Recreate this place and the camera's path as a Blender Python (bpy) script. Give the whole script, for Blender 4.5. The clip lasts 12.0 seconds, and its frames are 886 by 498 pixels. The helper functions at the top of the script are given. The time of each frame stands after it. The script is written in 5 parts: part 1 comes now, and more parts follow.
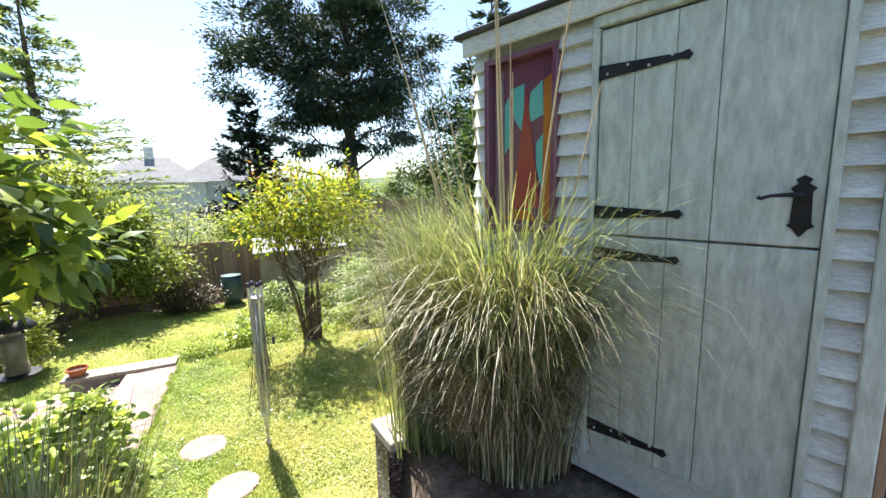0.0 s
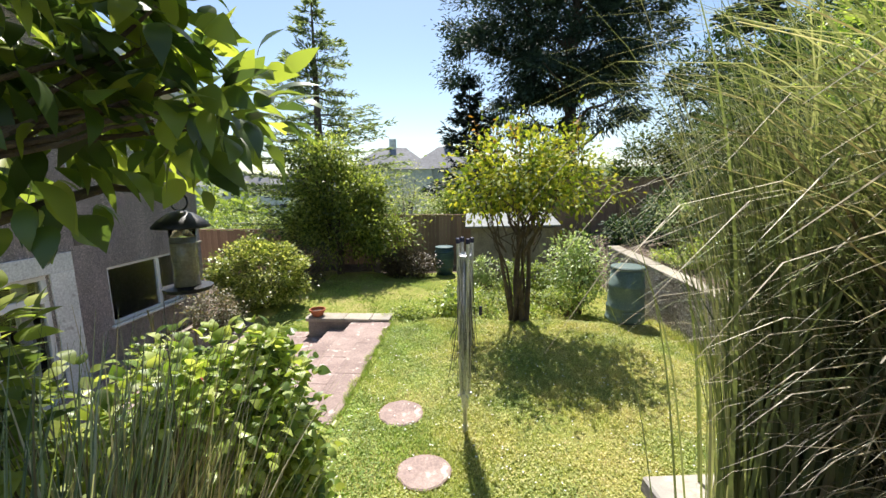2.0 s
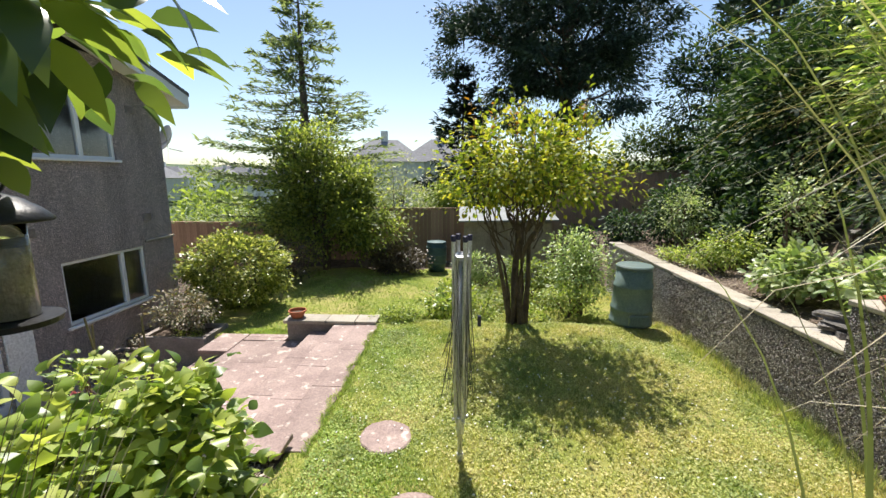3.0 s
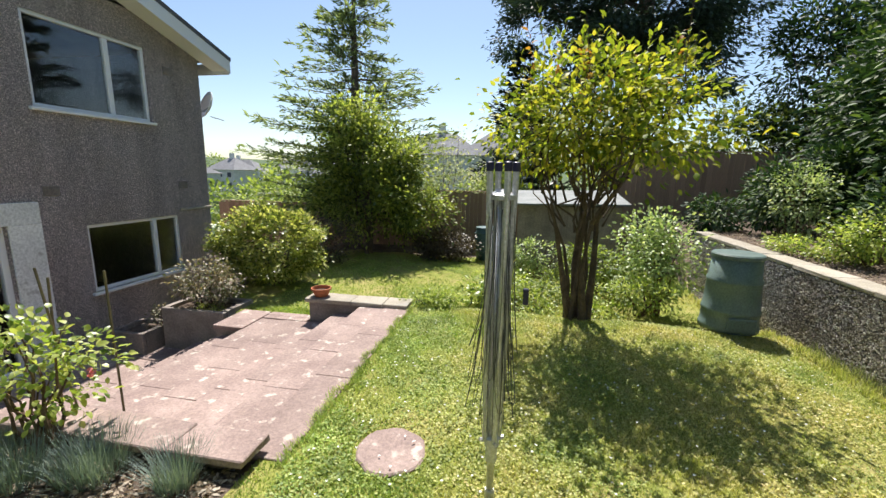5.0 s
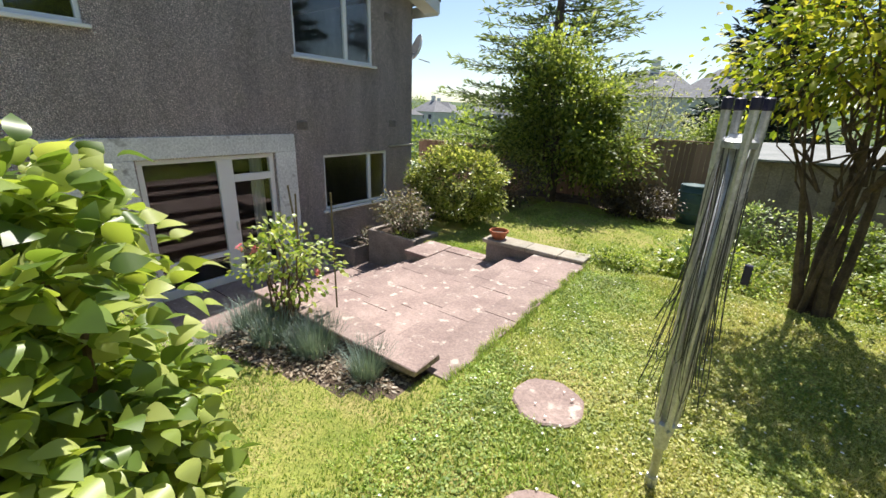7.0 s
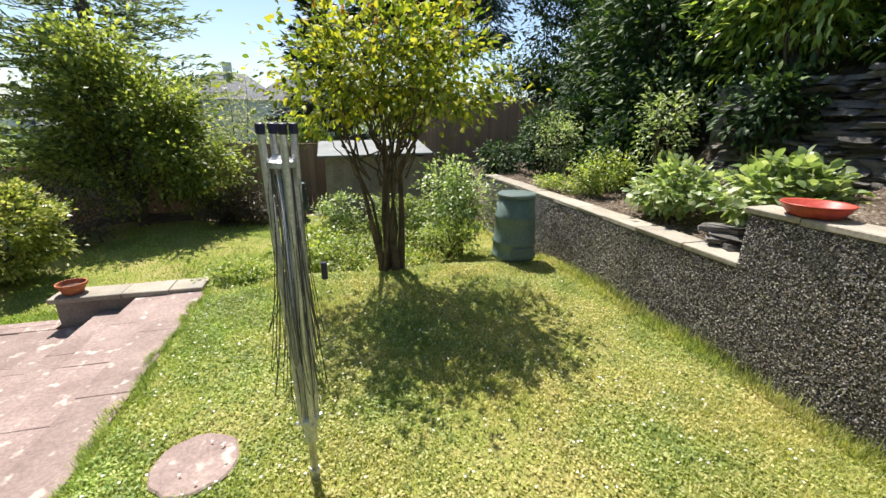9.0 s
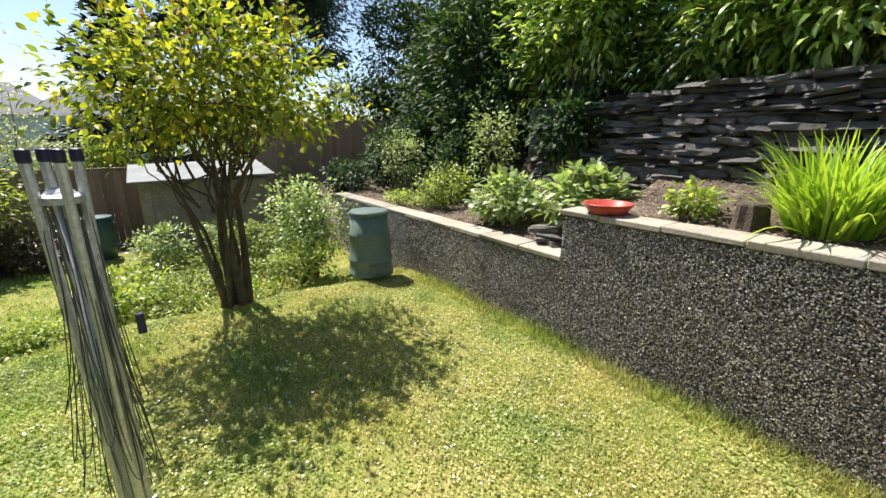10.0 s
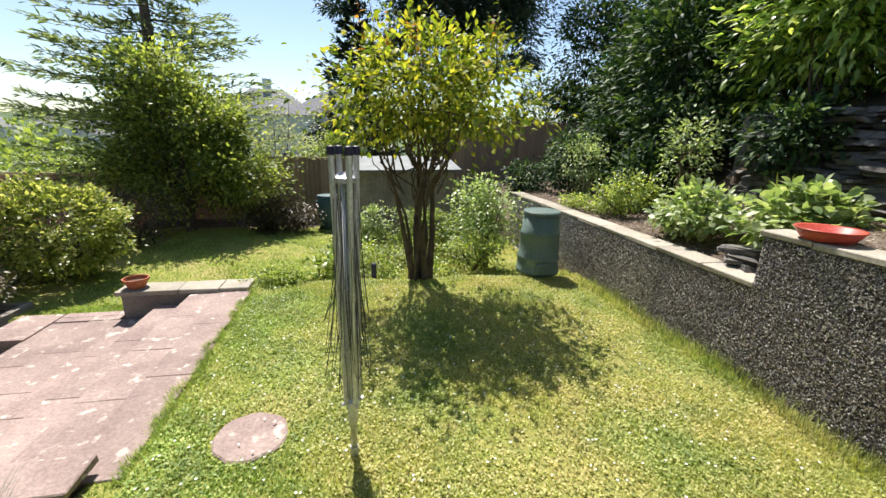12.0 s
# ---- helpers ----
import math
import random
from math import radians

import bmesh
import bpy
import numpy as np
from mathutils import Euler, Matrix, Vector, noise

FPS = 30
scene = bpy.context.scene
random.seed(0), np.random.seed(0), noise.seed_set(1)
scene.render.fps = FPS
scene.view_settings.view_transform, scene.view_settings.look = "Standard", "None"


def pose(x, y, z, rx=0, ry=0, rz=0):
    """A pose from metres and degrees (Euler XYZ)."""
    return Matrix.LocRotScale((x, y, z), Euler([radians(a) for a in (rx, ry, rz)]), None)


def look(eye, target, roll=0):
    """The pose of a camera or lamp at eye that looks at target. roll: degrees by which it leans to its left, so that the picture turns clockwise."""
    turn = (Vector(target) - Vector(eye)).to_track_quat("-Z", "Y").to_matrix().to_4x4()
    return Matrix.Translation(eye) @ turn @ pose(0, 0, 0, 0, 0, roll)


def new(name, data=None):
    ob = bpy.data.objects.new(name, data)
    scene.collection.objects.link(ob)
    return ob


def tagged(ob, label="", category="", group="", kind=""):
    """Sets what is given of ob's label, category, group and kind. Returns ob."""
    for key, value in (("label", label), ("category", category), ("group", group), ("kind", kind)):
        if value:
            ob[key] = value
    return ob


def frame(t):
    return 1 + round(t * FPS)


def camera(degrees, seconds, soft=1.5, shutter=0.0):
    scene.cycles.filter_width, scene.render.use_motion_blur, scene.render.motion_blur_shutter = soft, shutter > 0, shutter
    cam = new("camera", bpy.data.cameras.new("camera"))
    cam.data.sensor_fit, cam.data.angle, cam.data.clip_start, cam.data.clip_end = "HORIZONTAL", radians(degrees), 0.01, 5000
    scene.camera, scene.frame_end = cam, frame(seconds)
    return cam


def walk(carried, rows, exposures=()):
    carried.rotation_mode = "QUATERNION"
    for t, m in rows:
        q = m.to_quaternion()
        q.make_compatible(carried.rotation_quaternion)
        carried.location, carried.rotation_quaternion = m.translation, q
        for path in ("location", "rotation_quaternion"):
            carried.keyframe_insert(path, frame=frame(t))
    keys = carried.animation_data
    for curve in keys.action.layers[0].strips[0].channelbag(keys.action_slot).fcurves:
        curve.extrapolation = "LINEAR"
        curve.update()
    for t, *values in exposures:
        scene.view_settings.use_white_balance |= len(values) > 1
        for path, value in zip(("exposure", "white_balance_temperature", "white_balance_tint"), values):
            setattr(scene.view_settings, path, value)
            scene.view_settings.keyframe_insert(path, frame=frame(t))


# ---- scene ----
cam = camera(95.1, 12.0)
PATH = [
    (0, (0.755, 0.334, 3.001), (1.575, 2.134, 2.703), -1.2),
    (0.5, (0.782, 0.541, 2.922), (1.082, 2.5, 2.651), -0.7),
    (1, (0.753, 0.789, 2.819), (0.796, 2.769, 2.545), -0.6),
    (1.5, (0.707, 1.12, 2.717), (0.612, 3.097, 2.433), -0.6),
    (2, (0.72, 1.498, 2.517), (0.581, 3.466, 2.19), -0.5),
    (2.5, (0.672, 1.814, 2.49), (0.562, 3.779, 2.133), -0.3),
    (4.3, (0.714, 2.815, 2.028), (0.609, 4.78, 1.67), 0.6),
    (4.5, (0.756, 2.902, 1.942), (0.593, 4.863, 1.584), 0.6),
    (5, (0.761, 3.137, 1.932), (0.394, 5.069, 1.563), 1.0),
    (5.5, (0.769, 3.283, 1.91), (0.107, 5.123, 1.489), 1.4),
    (6, (0.729, 3.263, 1.899), (-0.198, 4.96, 1.388), 2.0),
    (6.5, (0.713, 3.217, 1.888), (-0.382, 4.777, 1.284), 2.1),
    (6.7, (0.709, 3.203, 1.892), (-0.425, 4.723, 1.256), 2.1),
    (8.3, (0.719, 3.318, 1.958), (0.358, 5.179, 1.323), 1.5),
    (8.5, (0.772, 3.318, 1.975), (0.66, 5.214, 1.349), 1.4),
    (9, (0.894, 3.284, 2.003), (1.387, 5.127, 1.404), 0.4),
    (9.5, (0.917, 3.303, 2.027), (1.855, 4.969, 1.442), -0.1),
    (10, (0.938, 3.292, 2.021), (2.058, 4.864, 1.497), -0.2),
    (10.5, (0.88, 3.255, 2.029), (1.939, 4.903, 1.627), 0.1),
    (11, (0.779, 3.203, 2.046), (1.548, 5.024, 1.743), 1.0),
    (11.5, (0.74, 3.107, 2.055), (1.135, 5.035, 1.699), 1.8),
    (12, (0.752, 2.984, 2.049), (1.139, 4.874, 1.52), 1.6),
]
walk(cam, [(t, look(eye, target, roll)) for t, eye, target, roll in PATH], [(0, 1.68), (0.5, 1.38), (1, 1.18), (2, 0.97), (4.5, 0.82), (8.5, 0.85), (10.5, 0.96), (12, 0.88)])

# ---- daylight ----
SUN_EL, SUN_AZ = radians(59), radians(-9)
sun_dir = Vector((math.sin(SUN_AZ) * math.cos(SUN_EL), math.cos(SUN_AZ) * math.cos(SUN_EL), math.sin(SUN_EL)))
world = bpy.data.worlds.new("sky")
scene.world = world
world.use_nodes = True
sky = world.node_tree.nodes.new("ShaderNodeTexSky")
sky.sky_type, sky.sun_disc, sky.sun_elevation, sky.sun_rotation = "NISHITA", False, SUN_EL, SUN_AZ
sky.air_density, sky.dust_density, sky.ozone_density = 1.0, 0.6, 1.5
background = world.node_tree.nodes["Background"]
background.inputs[1].default_value = 0.09
world.node_tree.links.new(sky.outputs[0], background.inputs[0])
sun = new("sun", bpy.data.lights.new("sun", "SUN"))
sun.data.energy, sun.data.angle, sun.data.color = 5.0, radians(0.5), (1.0, 0.94, 0.86)
sun.matrix_world = look(sun_dir * 60, (0, 0, 0))


# ---- materials ----
def node_mat(name):
    m = bpy.data.materials.new(name)
    m.use_nodes = True
    return m, m.node_tree.nodes, m.node_tree.links


def noise_tex(n, l, coord, scale, detail=4.0, rough=0.6):
    t = n.new("ShaderNodeTexNoise")
    t.inputs["Scale"].default_value, t.inputs["Detail"].default_value, t.inputs["Roughness"].default_value = scale, detail, rough
    l.new(coord, t.inputs["Vector"])
    return t.outputs["Fac"]


def ramp(n, l, fac, stops):
    r = n.new("ShaderNodeValToRGB")
    r.color_ramp.elements[0].position, r.color_ramp.elements[1].position = stops[0][0], stops[-1][0]
    r.color_ramp.elements[0].color, r.color_ramp.elements[1].color = (*stops[0][1], 1), (*stops[-1][1], 1)
    for p, c in stops[1:-1]:
        r.color_ramp.elements.new(p).color = (*c, 1)
    l.new(fac, r.inputs[0])
    return r.outputs[0]


def mix_col(n, l, a, b, fac, mode="MIX"):
    x = n.new("ShaderNodeMix")
    x.data_type, x.blend_type = "RGBA", mode
    for sock, v in ((x.inputs[0], fac), (x.inputs[6], a), (x.inputs[7], b)):
        if isinstance(v, (int, float)):
            sock.default_value = v
        elif isinstance(v, tuple):
            sock.default_value = (*v, 1)
        else:
            l.new(v, sock)
    return x.outputs[2]


def surface(name, c1, c2, scale=3.0, fine=60.0, rough=0.85, bump=0.3, depth=0.01, metal=0.0, spots=None, vary=0.12, spec=0.4, stretch=None, spot_scale=5.0, spot_at=0.6):
    """A weathered surface: broad stains, fine grain, optional spots, slight differences from piece to piece."""
    m, n, l = node_mat(name)
    p = n["Principled BSDF"]
    tc = n.new("ShaderNodeTexCoord")
    co = tc.outputs["Object"]
    if stretch:
        mp = n.new("ShaderNodeMapping")
        mp.inputs["Scale"].default_value = stretch
        l.new(co, mp.inputs[0])
        co = mp.outputs[0]
    broad = noise_tex(n, l, co, scale, 5)
    grain = noise_tex(n, l, co, fine, 3, 0.7)
    col = ramp(n, l, broad, [(0.3, c1), (0.7, c2)])
    dark = ramp(n, l, grain, [(0.3, (0.72, 0.72, 0.72)), (0.7, (1.18, 1.18, 1.18))])
    col = mix_col(n, l, col, dark, 1.0, "MULTIPLY")
    if spots:
        sp = noise_tex(n, l, co, spot_scale, 3, 0.55)
        f = ramp(n, l, sp, [(spot_at, (0, 0, 0)), (spot_at + 0.08, (1, 1, 1))])
        col = mix_col(n, l, col, spots, f)
    if vary:
        oi = n.new("ShaderNodeObjectInfo")
        rv = ramp(n, l, oi.outputs["Random"], [(0.0, (1 - vary,) * 3), (1.0, (1 + vary,) * 3)])
        col = mix_col(n, l, col, rv, 1.0, "MULTIPLY")
    l.new(col, p.inputs["Base Color"])
    rr = n.new("ShaderNodeMapRange")
    rr.inputs[3].default_value, rr.inputs[4].default_value = max(rough - 0.1, 0.02), min(rough + 0.1, 1)
    l.new(grain, rr.inputs[0])
    l.new(rr.outputs[0], p.inputs["Roughness"])
    p.inputs["Metallic"].default_value, p.inputs["Specular IOR Level"].default_value = metal, spec
    if bump:
        b = n.new("ShaderNodeBump")
        b.inputs["Strength"].default_value, b.inputs["Distance"].default_value = bump, depth
        l.new(grain, b.inputs["Height"])
        l.new(b.outputs[0], p.inputs["Normal"])
    return m


def pebble(name, stones, cement, size, depth, rough=0.7, stain=0.25, streak=1.6):
    """Pebble-dash: small stones in cement, with weather stains."""
    m, n, l = node_mat(name)
    p = n["Principled BSDF"]
    co = n.new("ShaderNodeTexCoord").outputs["Object"]
    v = n.new("ShaderNodeTexVoronoi")
    v.inputs["Scale"].default_value = size
    l.new(co, v.inputs["Vector"])
    bw = n.new("ShaderNodeSeparateColor")
    l.new(v.outputs["Color"], bw.inputs[0])
    col = ramp(n, l, bw.outputs[0], [(i / (len(stones) - 1), c) for i, c in enumerate(stones)])
    edge = ramp(n, l, v.outputs["Distance"], [(0.45, (1, 1, 1)), (0.8, (0, 0, 0))])
    col = mix_col(n, l, cement, col, edge)
    chip = noise_tex(n, l, co, size * 1.7, 2, 0.5)
    col = mix_col(n, l, col, ramp(n, l, chip, [(0.36, (0.5, 0.5, 0.5)), (0.55, (1.0, 1.0, 1.0)), (0.7, (2.0, 2.0, 2.0))]), 1.0, "MULTIPLY")
    run = n.new("ShaderNodeMapping")
    run.inputs["Scale"].default_value = (1.6, 1.6, streak)
    l.new(co, run.inputs[0])
    st = noise_tex(n, l, run.outputs[0], 0.9, 9, 0.78)
    col = mix_col(n, l, col, ramp(n, l, st, [(0.3, (1 - stain,) * 3), (0.7, (1 + stain * 0.6,) * 3)]), 1.0, "MULTIPLY")
    l.new(col, p.inputs["Base Color"])
    p.inputs["Roughness"].default_value = rough
    b = n.new("ShaderNodeBump")
    b.inputs["Strength"].default_value, b.inputs["Distance"].default_value = 0.9, depth
    hsum = n.new("ShaderNodeMath")
    hsum.operation = "MULTIPLY_ADD"
    hsum.inputs[1].default_value = 1.5
    l.new(chip, hsum.inputs[0])
    l.new(edge, hsum.inputs[2])
    l.new(hsum.outputs[0], b.inputs["Height"])
    l.new(b.outputs[0], p.inputs["Normal"])
    return m


def leaf_mat(name, cols, gloss=0.45, through_light=0.35, spec=0.5):
    """Leaves: a colour for each leaf, a bit of light shining through."""
    m, n, l = node_mat(name)
    p, out = n["Principled BSDF"], n["Material Output"]
    g = n.new("ShaderNodeNewGeometry")
    col = ramp(n, l, g.outputs["Random Per Island"], [(i / (len(cols) - 1), c) for i, c in enumerate(cols)])
    nz = noise_tex(n, l, n.new("ShaderNodeTexCoord").outputs["Object"], 2.2, 2)
    col = mix_col(n, l, col, ramp(n, l, nz, [(0.3, (0.75, 0.75, 0.75)), (0.7, (1.25, 1.25, 1.25))]), 1.0, "MULTIPLY")
    l.new(col, p.inputs["Base Color"])
    p.inputs["Roughness"].default_value, p.inputs["Specular IOR Level"].default_value = gloss, spec
    tr = n.new("ShaderNodeBsdfTranslucent")
    warm = mix_col(n, l, col, (1.5, 1.5, 0.75), 1.0, "MULTIPLY")
    l.new(warm, tr.inputs[0])
    mx = n.new("ShaderNodeMixShader")
    mx.inputs[0].default_value = through_light
    l.new(p.outputs[0], mx.inputs[1])
    l.new(tr.outputs[0], mx.inputs[2])
    l.new(mx.outputs[0], out.inputs[0])
    return m


def plain(name, c, rough=0.5, metal=0.0, spec=0.5):
    m, n, l = node_mat(name)
    p = n["Principled BSDF"]
    p.inputs["Base Color"].default_value = (*c, 1)
    p.inputs["Roughness"].default_value, p.inputs["Metallic"].default_value, p.inputs["Specular IOR Level"].default_value = rough, metal, spec
    return m


def glass_mat(name, tint=(0.9, 0.95, 0.95)):
    m, n, l = node_mat(name)
    p = n["Principled BSDF"]
    p.inputs["Base Color"].default_value = (*tint, 1)
    p.inputs["Roughness"].default_value, p.inputs["Transmission Weight"].default_value, p.inputs["IOR"].default_value = 0.01, 1.0, 1.5
    return m


def ground_mat(name, stops, patch, fine, rough=0.95, bump=0.6, depth=0.02):
    m, n, l = node_mat(name)
    p = n["Principled BSDF"]
    co = n.new("ShaderNodeTexCoord").outputs["Object"]
    a, b2, c = noise_tex(n, l, co, patch, 5, 0.65), noise_tex(n, l, co, fine, 4, 0.7), noise_tex(n, l, co, patch * 6, 3)
    mixv = n.new("ShaderNodeMath")
    mixv.operation = "MULTIPLY_ADD"
    mixv.inputs[1].default_value, mixv.inputs[2].default_value = 0.35, 0.0
    l.new(c, mixv.inputs[0])
    add = n.new("ShaderNodeMath")
    add.operation = "MULTIPLY_ADD"
    add.inputs[1].default_value = 0.65
    l.new(a, add.inputs[0])
    l.new(mixv.outputs[0], add.inputs[2])
    col = ramp(n, l, add.outputs[0], stops)
    col = mix_col(n, l, col, ramp(n, l, b2, [(0.3, (0.6, 0.6, 0.6)), (0.7, (1.3, 1.3, 1.3))]), 1.0, "MULTIPLY")
    l.new(col, p.inputs["Base Color"])
    p.inputs["Roughness"].default_value, p.inputs["Specular IOR Level"].default_value = rough, 0.2
    bp = n.new("ShaderNodeBump")
    bp.inputs["Strength"].default_value, bp.inputs["Distance"].default_value = bump, depth
    l.new(b2, bp.inputs["Height"])
    l.new(bp.outputs[0], p.inputs["Normal"])
    return m


LAWN = ground_mat("lawn", [(0.36, (0.13, 0.18, 0.036)), (0.48, (0.24, 0.26, 0.06)), (0.6, (0.33, 0.29, 0.11))], 0.8, 45)
SOIL = ground_mat("soil", [(0.35, (0.05, 0.036, 0.027)), (0.5, (0.12, 0.09, 0.07)), (0.65, (0.24, 0.19, 0.15))], 3, 40)
FAR_GROUND = ground_mat("far_ground", [(0.35, (0.04, 0.07, 0.03)), (0.5, (0.08, 0.12, 0.05)), (0.65, (0.16, 0.17, 0.09))], 0.02, 0.3)
PAVING = surface("pink_paving", (0.24, 0.175, 0.16), (0.38, 0.29, 0.26), 2.2, 38, 0.92, 0.6, 0.008, spots=(0.5, 0.43, 0.38), spot_scale=8, spot_at=0.6)
CAP = surface("cap_stone", (0.3, 0.27, 0.22), (0.43, 0.385, 0.32), 3, 50, 0.9, 0.4, 0.006, spots=(0.3, 0.28, 0.25))
ROUGH_STONE = surface("planter_stone", (0.2, 0.17, 0.155), (0.32, 0.28, 0.25), 3, 30, 0.95, 0.6, 0.015)
SLATE = surface("slate_stone", (0.09, 0.085, 0.08), (0.22, 0.205, 0.19), 5, 35, 0.8, 0.8, 0.02, spots=(0.4, 0.39, 0.36), vary=0.4, spot_at=0.68)
# Whitest stones, here and in the pebbles, double as painted sun glints.
DASH_DARK = pebble("dark_pebble_dash", [(0.05, 0.04, 0.04), (0.1, 0.082, 0.08), (0.19, 0.16, 0.155), (0.34, 0.3, 0.29), (0.95, 0.91, 0.88)], (0.11, 0.09, 0.086), 62, 0.06, 0.35)
PEBBLE = leaf_mat("wall_pebble", [(0.12, 0.094, 0.09), (0.2, 0.16, 0.155), (0.28, 0.23, 0.225), (0.38, 0.32, 0.315), (0.5, 0.43, 0.42), (0.68, 0.62, 0.61), (0.86, 0.84, 0.83)], 0.35, 0.0, 0.6)
DASH_HOUSE = pebble("house_pebble_dash", [(0.62, 0.53, 0.51), (0.72, 0.625, 0.6), (0.86, 0.77, 0.74)], (0.58, 0.495, 0.48), 60, 0.04, 0.9, 0.34, 0.3)
WHITE_WALL = surface("worn_white_paint", (0.62, 0.63, 0.63), (0.78, 0.79, 0.78), 2.5, 30, 0.8, 0.2, 0.004, spots=(0.34, 0.33, 0.32), spot_scale=4, spot_at=0.63)
PALE_SHEET = surface("pale_roof_sheet", (0.15, 0.17, 0.175), (0.25, 0.265, 0.265), 2, 30, 0.7, 0.2, 0.004)
UPVC = plain("white_frame", (0.8, 0.81, 0.82), 0.3)
GLASS = glass_mat("window_glass")
# Near-black colour puts the darkness of unlit rooms into their surfaces.
UNLIT_ROOM = surface("unlit_room", (0.03, 0.028, 0.026), (0.06, 0.055, 0.05), 2, 20, 0.95, 0)
CURTAIN = surface("net_curtain", (0.5, 0.48, 0.45), (0.6, 0.58, 0.55), 3, 60, 0.95, 0.1, stretch=(8, 8, 0.5))
TILE = surface("roof_tile", (0.06, 0.06, 0.065), (0.12, 0.12, 0.125), 3, 40, 0.8, 0.3)
FENCE = surface("fence_board", (0.27, 0.175, 0.115), (0.4, 0.27, 0.18), 2, 30, 0.9, 0.3, 0.006, stretch=(3, 3, 0.4), vary=0.2)
BARK = surface("bark", (0.055, 0.042, 0.032), (0.15, 0.115, 0.085), 6, 40, 0.95, 0.8, 0.02)
BARK_RED = surface("brown_stem", (0.09, 0.055, 0.035), (0.2, 0.13, 0.085), 6, 50, 0.85, 0.5, 0.008)
SAGE = surface("sage_paint", (0.46, 0.52, 0.47), (0.55, 0.6, 0.55), 1.2, 9, 0.55, 0.08, 0.002, stretch=(3, 3, 0.8), spots=(0.4, 0.42, 0.4), spot_scale=2.0, spot_at=0.62, vary=0.05)
CLAP = surface("pale_clapboard", (0.52, 0.55, 0.52), (0.7, 0.71, 0.67), 2, 30, 0.7, 0.2, 0.004, stretch=(1, 1, 5), spots=(0.3, 0.24, 0.18), spot_at=0.72)
IRON = surface("black_iron", (0.012, 0.012, 0.013), (0.03, 0.03, 0.032), 8, 80, 0.45, 0.4, 0.003, metal=0.3)
FELT = surface("roof_felt", (0.04, 0.04, 0.042), (0.075, 0.075, 0.078), 5, 90, 0.95, 0.4)
GALV = surface("galvanised_steel", (0.48, 0.49, 0.5), (0.66, 0.67, 0.68), 6, 60, 0.42, 0.15, metal=0.5)
WIRE = plain("line_cord", (0.06, 0.065, 0.065), 0.5)
NAVY = plain("navy_plastic", (0.02, 0.02, 0.06), 0.4)
BIN_GREEN = surface("green_plastic", (0.11, 0.165, 0.155), (0.17, 0.225, 0.21), 2, 50, 0.45, 0.1, 0.002)
BUTT_GREEN = surface("water_butt_plastic", (0.05, 0.1, 0.11), (0.07, 0.13, 0.14), 2, 50, 0.5, 0.1, 0.002)
TERRACOTTA = surface("terracotta", (0.42, 0.13, 0.06), (0.55, 0.19, 0.09), 6, 40, 0.8, 0.2, 0.003)
RED_DISH = surface("red_plastic", (0.42, 0.06, 0.045), (0.5, 0.085, 0.06), 4, 40, 0.4, 0.05)
SEED = surface("bird_seed", (0.4, 0.33, 0.2), (0.55, 0.48, 0.32), 40, 90, 0.9, 0.5)
FEEDER_PLASTIC = glass_mat("feeder_plastic")


# ---- building helpers ----
def mesh_from(name, verts, faces_np, material=None, smooth=False):
    """A mesh from arrays: verts n x 3, and a list of face arrays m x k."""
    me = bpy.data.meshes.new(name)
    verts = np.asarray(verts, dtype=np.float32)
    loops = np.concatenate([np.asarray(f, dtype=np.int32).ravel() for f in faces_np])
    totals = np.concatenate([np.full(len(f), np.asarray(f).shape[1], dtype=np.int32) for f in faces_np])
    starts = np.concatenate([[0], np.cumsum(totals)[:-1]]).astype(np.int32)
    me.vertices.add(len(verts))
    me.vertices.foreach_set("co", verts.ravel())
    me.loops.add(len(loops))
    me.loops.foreach_set("vertex_index", loops)
    me.polygons.add(len(totals))
    me.polygons.foreach_set("loop_start", starts)
    me.polygons.foreach_set("loop_total", totals)
    if smooth:
        me.polygons.foreach_set("use_smooth", np.ones(len(totals), dtype=bool))
    me.update(calc_edges=True)
    if material:
        me.materials.append(material)
    return me


def bm_mesh(name, bm, material, smooth=False):
    me = bpy.data.meshes.new(name)
    bmesh.ops.recalc_face_normals(bm, faces=bm.faces)
    bm.to_mesh(me)
    bm.free()
    if material:
        me.materials.append(material)
    if smooth:
        for poly in me.polygons:
            poly.use_smooth = True
    return me


def part(name, bm, material, parent, label="", smooth=False):
    """Links a bmesh or mesh as one object under parent (None: top level)."""
    me = bm if isinstance(bm, bpy.types.Mesh) else bm_mesh(name, bm, material, smooth)
    ob = new(name, me)
    if parent:
        ob.parent = parent
    if label:
        tagged(ob, label)
    return ob


def thing(name, label, category, at=(0, 0, 0), group="", kind="", turn=0.0):
    e = new(name)
    e.empty_display_size = 0.1
    e.matrix_world = pose(*at, 0, 0, turn)
    return tagged(e, label, category, group, kind)


def box(bm, x0, x1, y0, y1, z0, z1, bevel=0.0, jitter=0.0):
    vs = [bm.verts.new((x, y, z)) for z in (z0, z1) for y in (y0, y1) for x in (x0, x1)]
    if jitter:
        for v in vs:
            v.co += Vector((random.uniform(-jitter, jitter), random.uniform(-jitter, jitter), random.uniform(-jitter, jitter)))
    fs = [bm.faces.new([vs[i] for i in q]) for q in ((0, 1, 3, 2), (4, 6, 7, 5), (0, 4, 5, 1), (2, 3, 7, 6), (0, 2, 6, 4), (1, 5, 7, 3))]
    if bevel:
        bmesh.ops.bevel(bm, geom=list({e for f in fs for e in f.edges}), offset=bevel, segments=1, affect="EDGES")
    return bm


